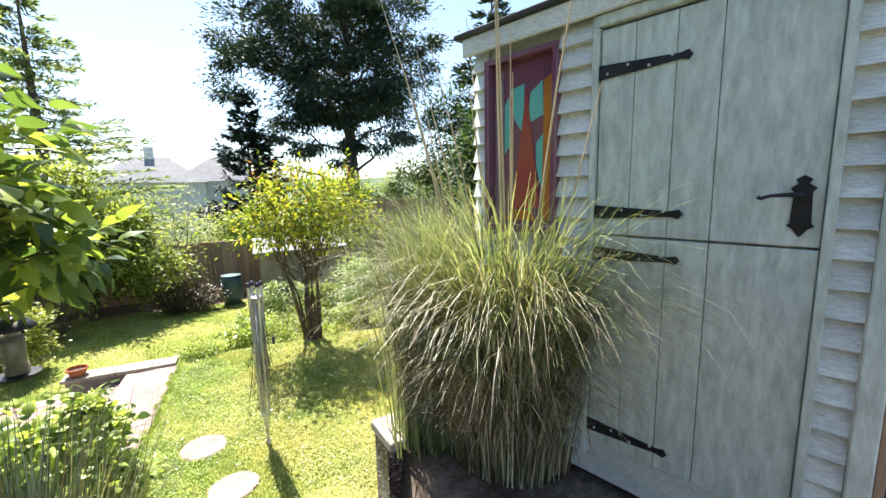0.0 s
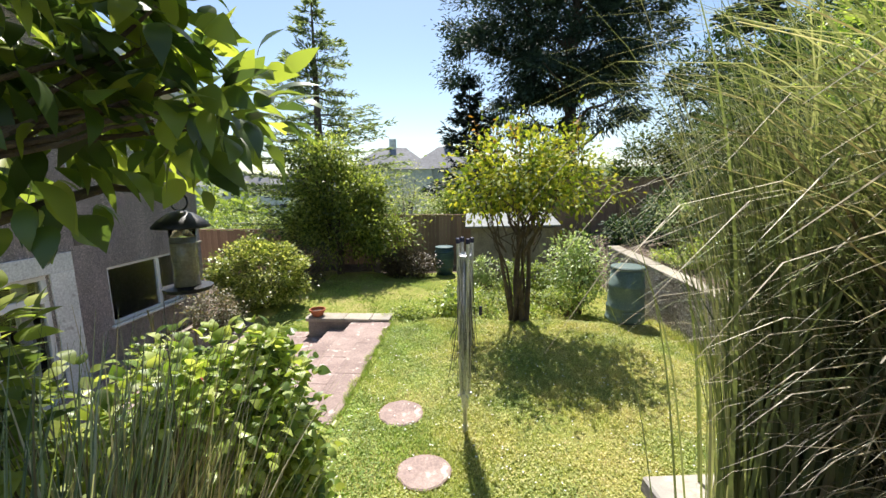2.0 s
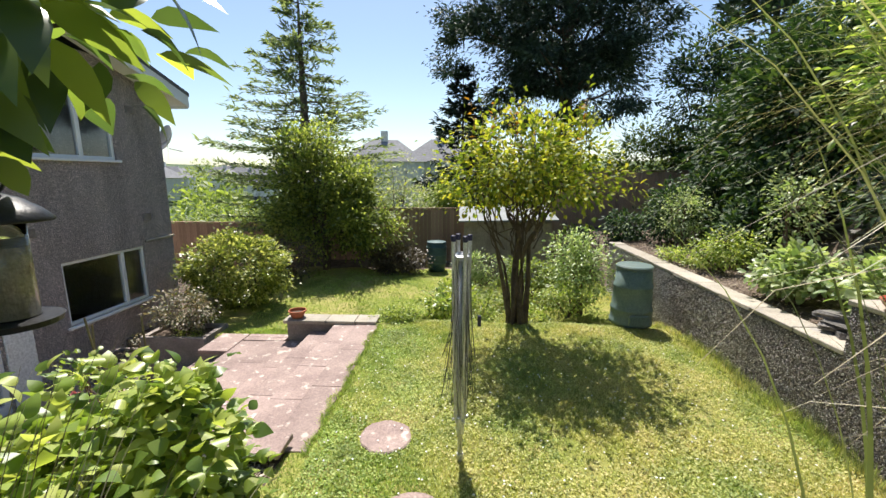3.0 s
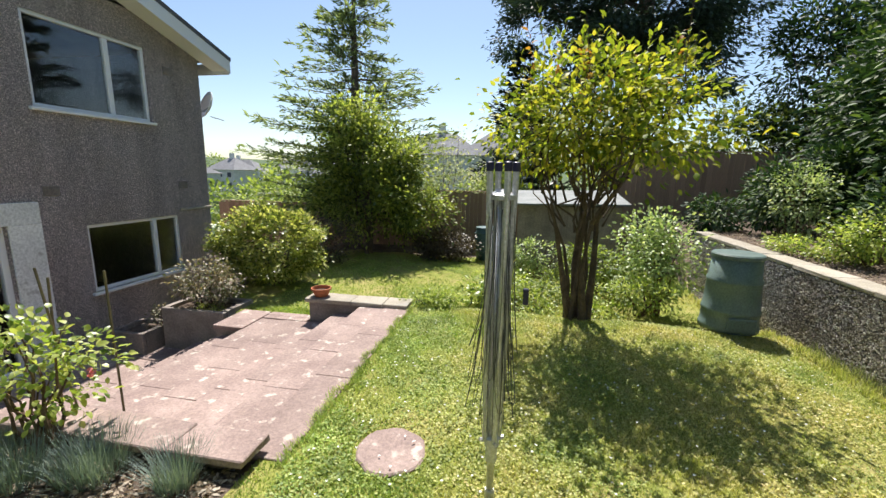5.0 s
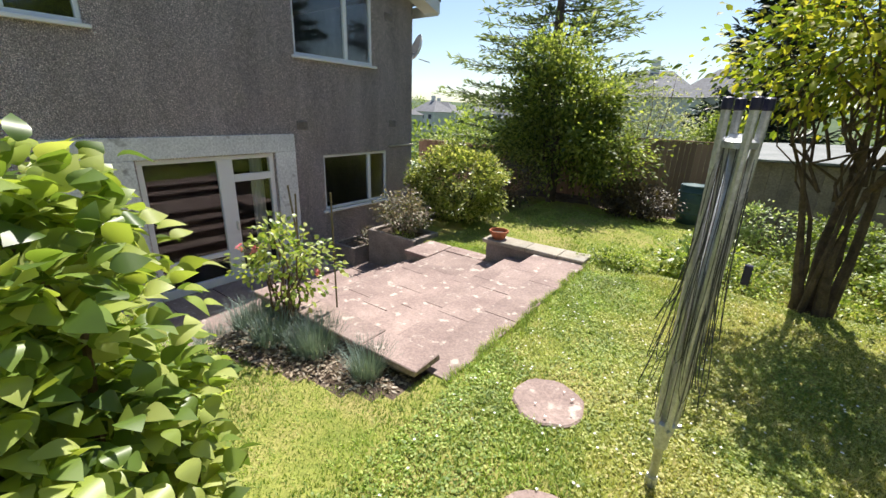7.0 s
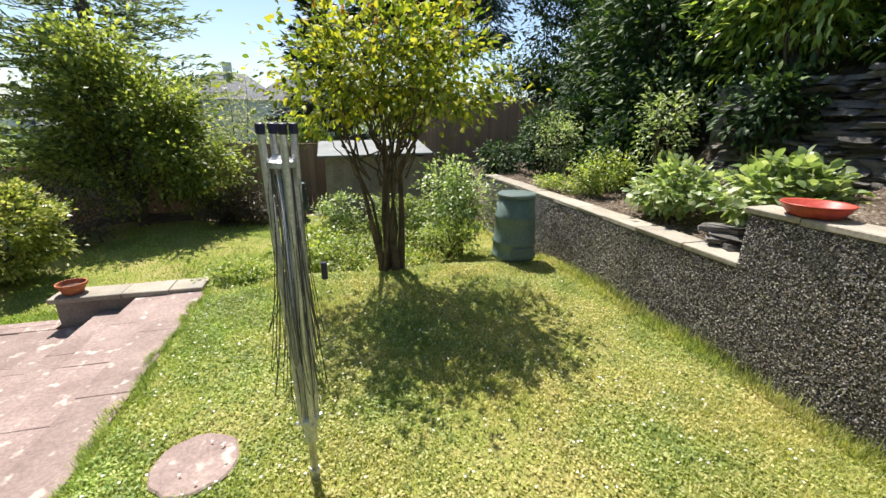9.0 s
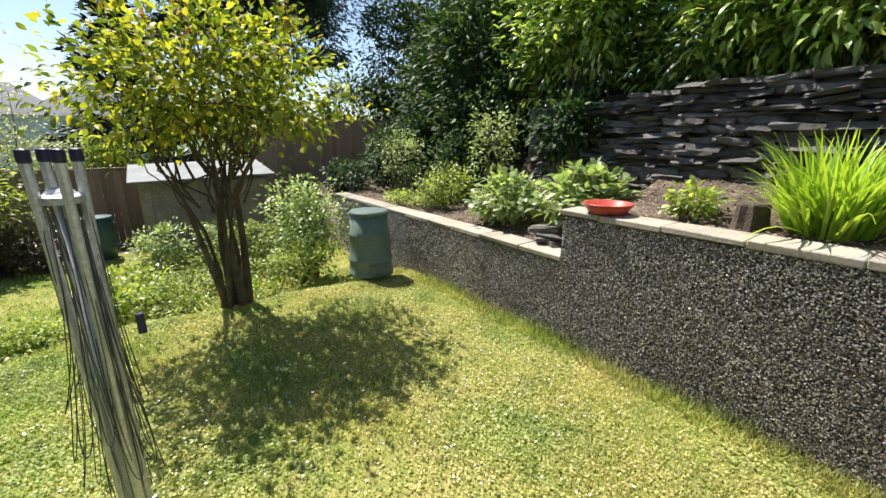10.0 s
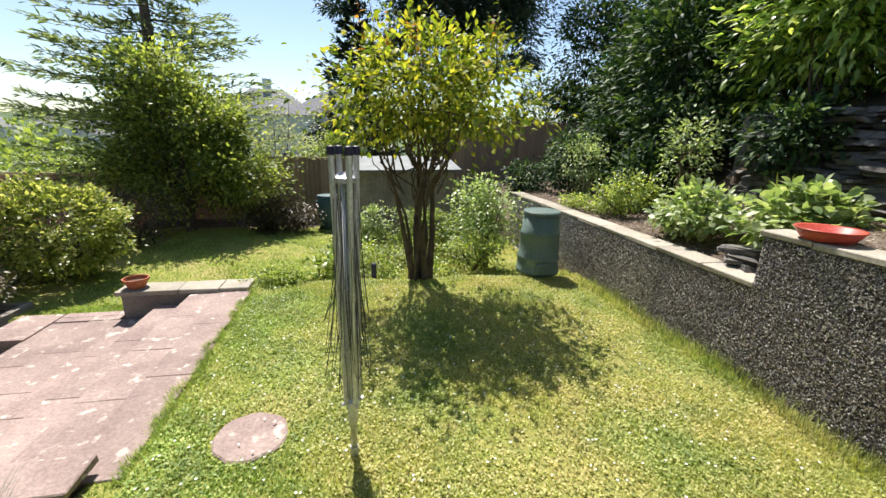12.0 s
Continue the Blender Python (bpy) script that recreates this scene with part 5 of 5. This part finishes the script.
def tiered_conifer(at, height, reach, tiers, material, name, label, per=70, spray=0.5, start=0.25, lift=0.1):
    """A conifer: straight trunk, whorls of limbs that shorten upwards, each clad in sprays."""
    t = thing(name, label, "tree", at)
    part("trunk", tube(bmesh.new(), [(0, 0, -0.2), (0, 0, height * 0.5), (0, 0, height)], [reach * 0.06, reach * 0.035, 0.015], 9), BARK, t)
    P, A = [], []
    for i in range(tiers):
        u = i / (tiers - 1)
        z = height * (start + (0.985 - start) * u)
        for k in range(7 if u < 0.8 else 5):
            a = random.uniform(0, 6.283)
            L = reach * (1 - u) ** 0.85 * random.uniform(0.65, 1.1) + 0.15
            tip = Vector((math.cos(a) * L, math.sin(a) * L, z + L * lift * random.uniform(0.3, 1.6)))
            base = Vector((0, 0, z))
            bm = bmesh.new()
            limb(bm, base, tip, 0.012 + 0.02 * (1 - u), 0.004, -0.05)
            part("limb", bm, BARK, t)
            m = int(per * (0.25 + L / reach))
            v = np.sort(np.random.uniform(0.18, 1.0, m))[:, None]
            p = np.array(base) * (1 - v) + np.array(tip) * v + np.array([0, 0, -0.05 * L]) * np.sin(np.pi * v)
            sd = np.array([-math.sin(a), math.cos(a), 0.0]) * np.random.normal(0, 0.16, (m, 1)) * L * (1.1 - v)
            P.append(p + sd + np.random.normal(0, 0.03, (m, 3)))
            A.append(np.array([math.cos(a), math.sin(a), 0.2]) + sd * 3 / max(L, 0.3) + np.random.normal(0, 0.35, (m, 3)))
    P, A = np.concatenate(P), np.concatenate(A)
    part("crown", leaves("crown", P, A, np.random.uniform(0.6, 1.2, len(P)) * spray, np.random.uniform(0.7, 1.2, len(P)) * spray * 0.26, material, 0.3, False), None, t)


tiered_conifer((-5.25, 17.5, -1.2), 10.5, 4.7, 27, CONIFER, "conifer", "tall open conifer with layered drooping limbs behind the fence", 95, 0.27, 0.16, 0.03)
tiered_conifer((0.6, 24.0, -2.0), 9.8, 2.6, 22, MONKEY, "monkey_puzzle_tree", "dark monkey puzzle tree with upswept limbs", 60, 0.42, 0.25, 0.28)

tiered_conifer((12.5, 19.5, 1.5), 12.0, 3.6, 20, DARK_PINE, "dark_conifer", "tall dark conifer beyond the bank", 60, 0.5, 0.15, 0.05)


def great_tree():
    t = thing("great_tree", "tall dark evergreen tree with a wide open crown", "tree", (6.3, 26.0, -2.0))
    part("trunk", tube(bmesh.new(), [(0, 0, -0.3), (0.1, 0, 5), (0, 0, 10), (0.2, 0, 17)], [0.5, 0.4, 0.28, 0.08], 10), BARK, t)
    N = 56000
    pos, way, cl = crown_points(N, (-0.6, 0, 12.4), (7.6, 5.2, 7.0), 210, 0.5, 0.4, 0.4)
    part("crown", leaves("crown", pos, way, np.random.uniform(0.2, 0.4, N), np.random.uniform(0.07, 0.13, N), DARK_PINE, 0.3, False), None, t)
    for k in range(46):
        e = Vector(cl[k])
        bm = bmesh.new()
        limb(bm, (0.05, 0, max(4.2, e.z - random.uniform(0.5, 2.5))), e, 0.11, 0.02, 0.04)
        part("limb", bm, BARK, t)


great_tree()


def laurel_bank():
    """The tall laurels on the slope behind the stone wall: nearer ones in sunlit leaf colours, farther in shaded."""
    sites = [((7.5, 1.2), (1.3, 1.7, 2.4), 5200), ((7.35, 3.6), (1.1, 1.7, 2.2), 6500), ((7.25, 5.8), (1.1, 1.7, 2.2), 7000), ((7.1, 8.0), (1.25, 1.7, 2.3), 7000), ((7.0, 10.2), (1.3, 1.7, 2.4), 6500), ((7.5, 12.4), (1.4, 1.7, 2.4), 6000), ((8.7, 14.4), (1.5, 1.6, 2.6), 5000)]
    for (x, y), r, n in sites:
        shrub("laurel", "tall glossy laurel on the bank, light and shade put in its leaf colours", "shrub", (x, y, float(ground_z(x, y)) - 0.35), r, n, 0.19, 0.065, LAUREL_LIT if y < 9 else SHADED_LAUREL, 90, 0.3, 9, lift=0.9, shell=0.5, stem_mat=BARK, group="laurels on the bank")
    for (x, y), r, n in [((8.7, 4.5), (1.6, 2.6, 2.6), 6000), ((8.6, 9.0), (1.6, 2.6, 2.6), 6000), ((8.6, 13.2), (1.7, 2.6, 2.5), 6000), ((9.6, 11.2), (1.7, 2.2, 3.3), 6500), ((9.9, 14.4), (1.8, 2.2, 3.6), 6500), ((9.1, 17.6), (1.9, 2.0, 3.8), 6500)]:
        shrub("laurel", "tall laurel, sunlight and shade put in its leaf colours", "shrub", (x, y, float(ground_z(x, y)) - 0.1), r, n, 0.2, 0.07, LAUREL_LIT if y < 10 else SHADED_LAUREL, 90, 0.36, 9, lift=0.95, shell=0.5, stem_mat=BARK, group="laurels on the bank")


laurel_bank()
shrub("overhanging_laurel", "drooping laurel boughs with long glossy leaves in sunlit colours over the slate wall", "shrub", (6.75, 4.5, 2.35), (0.75, 1.9, 0.85), 3600, 0.22, 0.06, BOUGH_LIT, 60, 0.2, 8, lift=1.1, shell=0.4, stem_mat=BARK, droop=0.5)
shrub("overhanging_laurel", "laurel bough with long light green leaves in sunlit colours on the bank", "shrub", (6.5, 7.4, 2.5), (0.6, 1.3, 1.0), 1900, 0.18, 0.05, BOUGH_LIT, 30, 0.2, 8, lift=1.2, shell=0.4, stem_mat=BARK, droop=0.5)


def bed(x, y):
    return float(ground_z(x, y)) - 0.02


shrub("bed_shrub", "rounded yellow-green shrub in the raised bed", "shrub", (5.0, 8.9, bed(5.0, 8.9)), (0.5, 0.55, 0.38), 2200, 0.055, 0.032, LIME, 40, 0.1, 6)
shrub("bed_plant", "leafy pale green plant in the raised bed", "plant", (4.95, 7.35, bed(4.95, 7.35)), (0.55, 0.55, 0.36), 1300, 0.1, 0.075, PALE_LEAF, 26, 0.12, 6)
shrub("bed_plant", "broad-leaved green plant in the raised bed", "plant", (5.05, 6.2, bed(5.05, 6.2)), (0.6, 0.55, 0.4), 1300, 0.12, 0.09, PALE_LEAF, 26, 0.13, 6)
shrub("bed_plant", "small yellow-green plant at the wall top", "plant", (4.85, 4.95, bed(4.85, 4.95)), (0.28, 0.28, 0.16), 330, 0.08, 0.05, LIME, 12, 0.08, 4)
shrub("variegated_shrub", "upright shrub with pale edged leaves before the bank", "shrub", (5.3, 10.9, bed(5.3, 10.9)), (0.5, 0.55, 0.7), 1700, 0.06, 0.035, PALE_LEAF, 50, 0.13, 7)
shrub("variegated_shrub", "tall shrub with pale leaf edges before the bank", "shrub", (5.65, 8.5, bed(5.65, 8.5)), (0.4, 0.45, 0.8), 900, 0.075, 0.035, PALE_LEAF, 40, 0.14, 7)
shrub("climbing_shrub", "pale-leaved climber reaching up against the dark laurels", "shrub", (6.2, 9.0, bed(6.2, 9.0)), (0.45, 0.6, 0.75), 700, 0.09, 0.05, PALE_LEAF, 22, 0.16, 7, lift=1.6)
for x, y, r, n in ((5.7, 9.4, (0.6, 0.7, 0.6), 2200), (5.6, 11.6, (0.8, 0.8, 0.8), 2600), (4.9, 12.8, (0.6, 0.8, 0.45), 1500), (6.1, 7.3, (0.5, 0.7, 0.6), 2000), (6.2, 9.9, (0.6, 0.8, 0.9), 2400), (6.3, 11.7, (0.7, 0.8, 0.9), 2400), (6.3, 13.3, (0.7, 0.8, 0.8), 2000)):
    shrub("bank_shrub", "dark green shrub at the foot of the bank", "shrub", (x, y, bed(x, y) - 0.1), r, n, 0.12, 0.05, SHADED_LAUREL, 50, 0.17, 6, group="shrubs at the foot of the bank")
shrub("ground_cover", "low yellow-green ground cover along the coping", "plant", (4.75, 9.7, bed(4.75, 9.7)), (0.35, 0.9, 0.14), 1200, 0.05, 0.03, LIME, 40, 0.09, 4)
grass_clump((4.9, 4.0, bed(4.9, 4.0)), 520, 0.24, 0.8, 0.03, 0.4, 1.3, IRIS, "strap_leaf_plant", "bright green strap-leaved plant at the wall top", "plant")
grass_clump((5.6, 6.9, bed(5.6, 6.9)), 60, 0.06, 0.7, 0.05, 0.12, 0.5, BROAD, "fern", "young upright fern by the stone wall", "fern")


def tree_stump(at):
    bm = bmesh.new()
    n = 16
    rings = [[bm.verts.new((math.cos(6.283 * i / n) * r * (1 + 0.1 * math.sin(3 * i)), math.sin(6.283 * i / n) * r * (1 + 0.08 * math.cos(2 * i)), z)) for i in range(n)] for r, z in ((0.15, -0.05), (0.12, 0.08), (0.11, 0.2), (0.1, 0.215))]
    for a, b in zip(rings, rings[1:]):
        for i in range(n):
            bm.faces.new((a[i], a[(i + 1) % n], b[(i + 1) % n], b[i]))
    bm.faces.new(rings[-1])
    ob = part("tree_stump", bm, BARK, None)
    ob.matrix_world = Matrix.Translation(at)
    tagged(ob, "short sawn tree stump in the raised bed", "stump")


tree_stump((4.75, 4.45, bed(4.75, 4.45)))


def slate_pile(at):
    p = thing("slate_pile", "small pile of flat slate pieces on the wall", "stones", at)
    for k in range(6):
        bm = boxed(-0.2, 0.2, -0.14, 0.14, 0, 0.03, 0.004, 0.035)
        ob = part("slate", bm, SLATE, p)
        ob.matrix_local = pose(random.uniform(-0.06, 0.06), random.uniform(-0.1, 0.1), 0.03 * k, random.uniform(-5, 5), random.uniform(-5, 5), random.uniform(0, 180))


slate_pile((4.6, 6.25, bed(4.6, 6.25) + 0.03))

# flower bed beside the steps
for x, y, r, n in ((-1.85, 4.98, 0.26, 520), (-1.25, 5.0, 0.15, 260), (-2.75, 4.95, 0.26, 420), (-2.2, 4.8, 0.18, 260), (-3.1, 4.7, 0.2, 300)):
    grass_clump((x, y, float(ground_z(x, y))), n * 2, r * 0.7, 0.32, 0.005, 0.42, 0.6, LAVENDER, "lavender", "grey-green lavender clump in the flower bed", "plant")
rose = shrub("rose_bush", "open rose bush with bare lower stems and fresh leaves", "bush", (-2.3, 5.05, -0.02), (0.6, 0.45, 0.42), 800, 0.06, 0.04, LIME, 34, 0.09, 14, lift=1.5)
for q in ((-0.35, -0.2, 0.75), (0.1, -0.3, 0.85), (0.3, 0.1, 0.6)):
    add_leaves(rose, "flower", np.random.normal(0, 0.012, (9, 3)) + q, np.random.normal(0, 1, (9, 3)) + (0, 0, 0.5), 0.035, 0.035, PINK, "pink rose flower")
for k, (a, b) in enumerate((((-2.33, 5.6, -0.3), (-2.36, 5.62, 1.15)), ((-2.6, 5.5, -0.3), (-2.7, 5.4, 1.2)), ((-2.75, 5.45, -0.3), (-2.74, 5.5, 1.1)))):
    tagged(part("garden_cane", tube(bmesh.new(), [a, b], 0.009, 7), STRAW, None), "thin bamboo cane standing in the flower bed", "cane", "canes in the flower bed")


# ---- far distance ----
def far_house(x, y, z, w, d, h, roof, wall_col, turn=0.0):
    t = thing("distant_house", "distant pale house with a grey hipped roof", "house", (x, y, z), "houses across the valley", turn=turn)
    part("wall", boxed(-w / 2, w / 2, -d / 2, d / 2, 0, h), wall_col, t)
    bm = bmesh.new()
    o = 0.4
    b = [bm.verts.new(p) for p in ((-w / 2 - o, -d / 2 - o, h), (w / 2 + o, -d / 2 - o, h), (w / 2 + o, d / 2 + o, h), (-w / 2 - o, d / 2 + o, h))]
    r = [bm.verts.new((-w / 2 + d * 0.4, 0, h + roof)), bm.verts.new((w / 2 - d * 0.4, 0, h + roof))]
    for q in ((b[0], b[1], r[1], r[0]), (b[1], b[2], r[1]), (b[2], b[3], r[0], r[1]), (b[3], b[0], r[0]), (b[3], b[2], b[1], b[0])):
        bm.faces.new(q)
    part("roof", bm, FAR_ROOF, t)
    part("chimney", boxed(-0.5, 0.5, -0.4, 0.4, h + roof * 0.5, h + roof + 1.2), wall_col, t)
    for k in range(int(w // 3)):
        for zz in (1.0, 3.6):
            if zz + 1.2 < h:
                part("window", boxed(-w / 2 + 1 + k * 3, -w / 2 + 2.2 + k * 3, -d / 2 - 0.04, -d / 2 - 0.005, zz, zz + 1.2), NAVY, t)


FAR_ROOF = surface("far_roof", (0.17, 0.17, 0.18), (0.23, 0.23, 0.24), 0.5, 3, 0.9, 0)
FAR_WALL = surface("far_wall", (0.6, 0.58, 0.55), (0.72, 0.7, 0.67), 0.3, 3, 0.9, 0)
far_house(-10.8, 62, -5, 11, 9, 9.3, 3.2, FAR_WALL, 8)
far_house(-3.0, 66, -5, 10, 9, 9.5, 3.4, FAR_WALL, -6)
for k in range(26):
    a = radians(random.uniform(-66, -18))
    dd = random.uniform(95, 300)
    x, y = dd * math.sin(a), dd * math.cos(a)
    far_house(x, y, float(ground_z(x, y)) - 0.2 + dd * 0.012, random.uniform(8, 15), random.uniform(7, 9), random.uniform(5, 6.5), random.uniform(2, 3.2), FAR_WALL, random.uniform(-40, 40))


def far_woods():
    """Trees beyond the fence and across the valley, as clumps of leaves."""
    P, A, L = [], [], []
    for k in range(240):
        a = radians(random.uniform(-75, 62))
        dd = random.choice((random.uniform(30, 60), random.uniform(60, 260), random.uniform(260, 900)))
        x, y = dd * math.sin(a), dd * math.cos(a)
        if y < 19:
            continue
        s = random.uniform(1.3, 2.6) * (1 + dd / 130)
        n = 320
        p, w, _ = crown_points(n, (x, y, float(ground_z(x, y)) + s * 0.75), (s, s, s * 0.8), 18, s * 0.22)
        P.append(p), A.append(w), L.append(np.full(n, s * 0.2))
    P, A, L = np.concatenate(P), np.concatenate(A), np.concatenate(L)
    tagged(part("far_woods", leaves("far_woods", P, A, L, L * 0.6, BROAD, 0.2, False), None, None), "green trees and hedges across the valley", "trees", kind="stuff")


far_woods()
shrub("pale_tree", "pale blossoming small tree behind the fence", "tree", (-1.6, 17.0, -1.3), (1.6, 1.0, 2.5), 3800, 0.09, 0.05, BLOSSOM, 90, 0.26, 16, fine=False)
shrub("back_bush", "green bush behind the fence near the house", "bush", (-7.4, 17.2, -1.3), (1.6, 1.1, 1.6), 2200, 0.1, 0.06, LIME, 50, 0.25, 8, fine=False)
shrub("back_bush", "green bush behind the fence", "bush", (-9.8, 19.5, -1.6), (2.2, 1.4, 1.9), 2200, 0.12, 0.07, BROAD, 50, 0.3, 8, fine=False)

for x, y, r in ((4.4, 17.4, (1.9, 1.0, 1.6)), (7.6, 17.8, (2.1, 1.1, 2.0)), (11.0, 17.6, (2.1, 1.2, 2.2)), (-0.2, 19.5, (1.6, 1.0, 1.5))):
    shrub("back_hedge", "dark green hedge behind the fence", "hedge", (x, y, float(ground_z(x, y)) - 0.2), r, 5000, 0.16, 0.08, BROAD, 90, 0.24, 8, fine=False, group="hedges behind the fence")


# ---- lawn blades, daisies, edges ----
def lawn_blades():
    N = 420000
    x = np.random.uniform(-3.6, 4.2, N)
    y = 2.95 + 6.15 * np.random.rand(N) ** 1.05
    back = np.random.rand(N) < 0.16
    y = np.where(back, np.random.uniform(8.8, 14.0, N), y)
    patch = np.sin(x * 2.1 + 1) * np.sin(y * 1.7) + np.sin(x * 5.3 + y * 3.9) * 0.5
    ok = ~((x < -0.72) & (y > 5.29) & (y < 8.8)) & ~((x < -0.9) & (y > np.maximum(4.9 + 0.35 * (x + 0.94), 4.45) + 0.05 * np.sin(x * 23)) & (y < 5.3))
    ok &= (np.hypot(x + 0.05, y - 5.57) > 0.25) & (np.hypot(x - 0.31, y - 4.67) > 0.235)
    ok &= np.random.rand(N) < 0.75 + 0.25 * np.clip(patch, -1, 1)
    x, y, patch = x[ok], y[ok], patch[ok]
    n = len(x)
    z = ground_z(x, y)
    edge = (x > 4.02)
    h = np.random.uniform(0.013, 0.036, n) * (1 + 0.35 * np.clip(patch, -1, 1)) * np.where(edge, 3.2, 1)
    a, t = np.random.uniform(0, 6.283, n), np.random.normal(0, 0.9, n)
    w = np.random.uniform(0.003, 0.0065, n) * np.where(y > 8, 1.8, 1)
    v = np.zeros((n, 3, 3))
    v[:, 0] = np.stack([x - np.cos(a) * w, y - np.sin(a) * w, z - 0.005], 1)
    v[:, 1] = np.stack([x + np.cos(a) * w, y + np.sin(a) * w, z - 0.005], 1)
    v[:, 2] = np.stack([x + np.sin(a) * t * h, y - np.cos(a) * t * h, z + h], 1)
    me = mesh_from("lawn_grass", v.reshape(-1, 3), [np.arange(3 * n).reshape(n, 3)], LAWN_BLADE)
    tagged(new("lawn_grass", me), "short mown grass blades of the lawn", "grass", kind="stuff")
    m = 420
    x, y = np.random.uniform(-0.6, 3.8, m), np.random.uniform(4.2, 8.4, m)
    p = np.stack([x, y, ground_z(x, y) + 0.04], 1)
    pos = np.repeat(p, 5, 0)
    g = np.tile(np.arange(5) * 1.2566, m)
    me = leaves("daisies", pos, np.stack([np.cos(g), np.sin(g), np.full(5 * m, 0.25)], 1), 0.011, 0.008, WHITE_PETAL, 0.1, False)
    tagged(new("daisies", me), "tiny white daisies and clover in the lawn", "flowers", kind="stuff")
    m = 2600
    y = np.random.uniform(3.1, 8.3, m)
    x = 4.2 - np.abs(np.random.normal(0, 0.06, m)) * (1 + 0.8 * np.sin(y * 4))
    me = blades("edge_grass", np.stack([x, y, ground_z(x, y)], 1), np.random.uniform(1.5, 4.8, m), np.random.uniform(0.06, 0.24, m), np.full(m, 0.006), np.random.uniform(0, 0.5, m), np.random.uniform(0.2, 1.1, m), GRASS_GREEN, 4)
    tagged(new("edge_grass", me), "longer uncut grass along the foot of the wall", "grass", kind="stuff")


def litter(name, label, n, x0, x1, y0, y1, size, material, front=None):
    x, y = np.random.uniform(x0, x1, n), np.random.uniform(y0, y1, n)
    if front:
        ok = y > np.maximum(4.9 + 0.35 * (x + 0.94), 4.45)
        x, y = x[ok], y[ok]
    n = len(x)
    p = np.stack([x, y, ground_z(x, y) + np.random.uniform(0.004, 0.02, n)], 1)
    a = np.random.uniform(0, 6.283, n)
    me = leaves(name, p, np.stack([np.cos(a), np.sin(a), np.random.normal(0, 0.2, n)], 1), np.random.uniform(0.5, 1.4, n) * size, np.random.uniform(0.3, 0.6, n) * size, material, 0.2, False)
    tagged(new(name, me), label, "ground litter", kind="stuff")


MULCH = leaf_mat("mulch_chip", [(0.08, 0.055, 0.04), (0.2, 0.15, 0.1), (0.36, 0.29, 0.22), (0.5, 0.44, 0.36)], 0.9, 0.1, 0.2)
CLOVER = lawn_leaf("clover_leaf", [(0.11, 0.19, 0.04), (0.29, 0.385, 0.09), (0.47, 0.51, 0.17)], [(0.18, 0.2, 0.06), (0.43, 0.42, 0.14), (0.58, 0.53, 0.22), (0.6, 0.48, 0.24)])
litter("mulch", "pale bark mulch and dry leaves in the raised bed", 9000, 4.45, 6.05, 3.0, 12.0, 0.035, MULCH)
litter("bed_litter", "dry stalks and dead leaves in the flower bed", 3500, -3.4, -0.95, 4.4, 5.15, 0.05, MULCH, True)


def clover():
    n = 130000
    x, y = np.random.uniform(-0.66, 4.15, n), 3.6 + 5.2 * np.random.rand(n) ** 1.2
    ok = (np.hypot(x + 0.05, y - 5.57) > 0.26) & (np.hypot(x - 0.31, y - 4.67) > 0.24)
    ok &= np.random.rand(n) < 0.55 + 0.45 * np.sin(x * 2.7 + 0.6 * np.sin(y * 3)) * np.sin(y * 2.2 + x)
    x, y = x[ok], y[ok]
    n = len(x)
    p = np.stack([x, y, ground_z(x, y) + np.random.uniform(0.008, 0.036, n)], 1)
    a = np.random.uniform(0, 6.283, n)
    me = leaves("clover", p, np.stack([np.cos(a), np.sin(a), np.random.normal(0, 0.3, n)], 1), np.random.uniform(0.012, 0.032, n), np.random.uniform(0.009, 0.022, n), CLOVER, 0.15, False)
    tagged(new("clover", me), "clover and broad weeds in the lawn", "clover", kind="stuff")
    m = 2600
    y = np.random.uniform(5.25, 8.5, m)
    x = -0.71 + np.random.normal(0, 0.022, m) + 0.03 * np.sin(y * 7) + 0.02 * np.sin(y * 17)
    me = blades("path_edge_grass", np.stack([x, y, np.full(m, 0.005)], 1), np.random.uniform(2.2, 4.2, m), np.random.uniform(0.02, 0.075, m), np.full(m, 0.006), np.random.uniform(0, 0.8, m), np.random.uniform(0.2, 1.0, m), LAWN_BLADE, 3)
    tagged(new("path_edge_grass", me), "grass creeping over the edge of the paving", "grass", kind="stuff")


clover()
lawn_blades()
build_fence()
build_slate_wall()
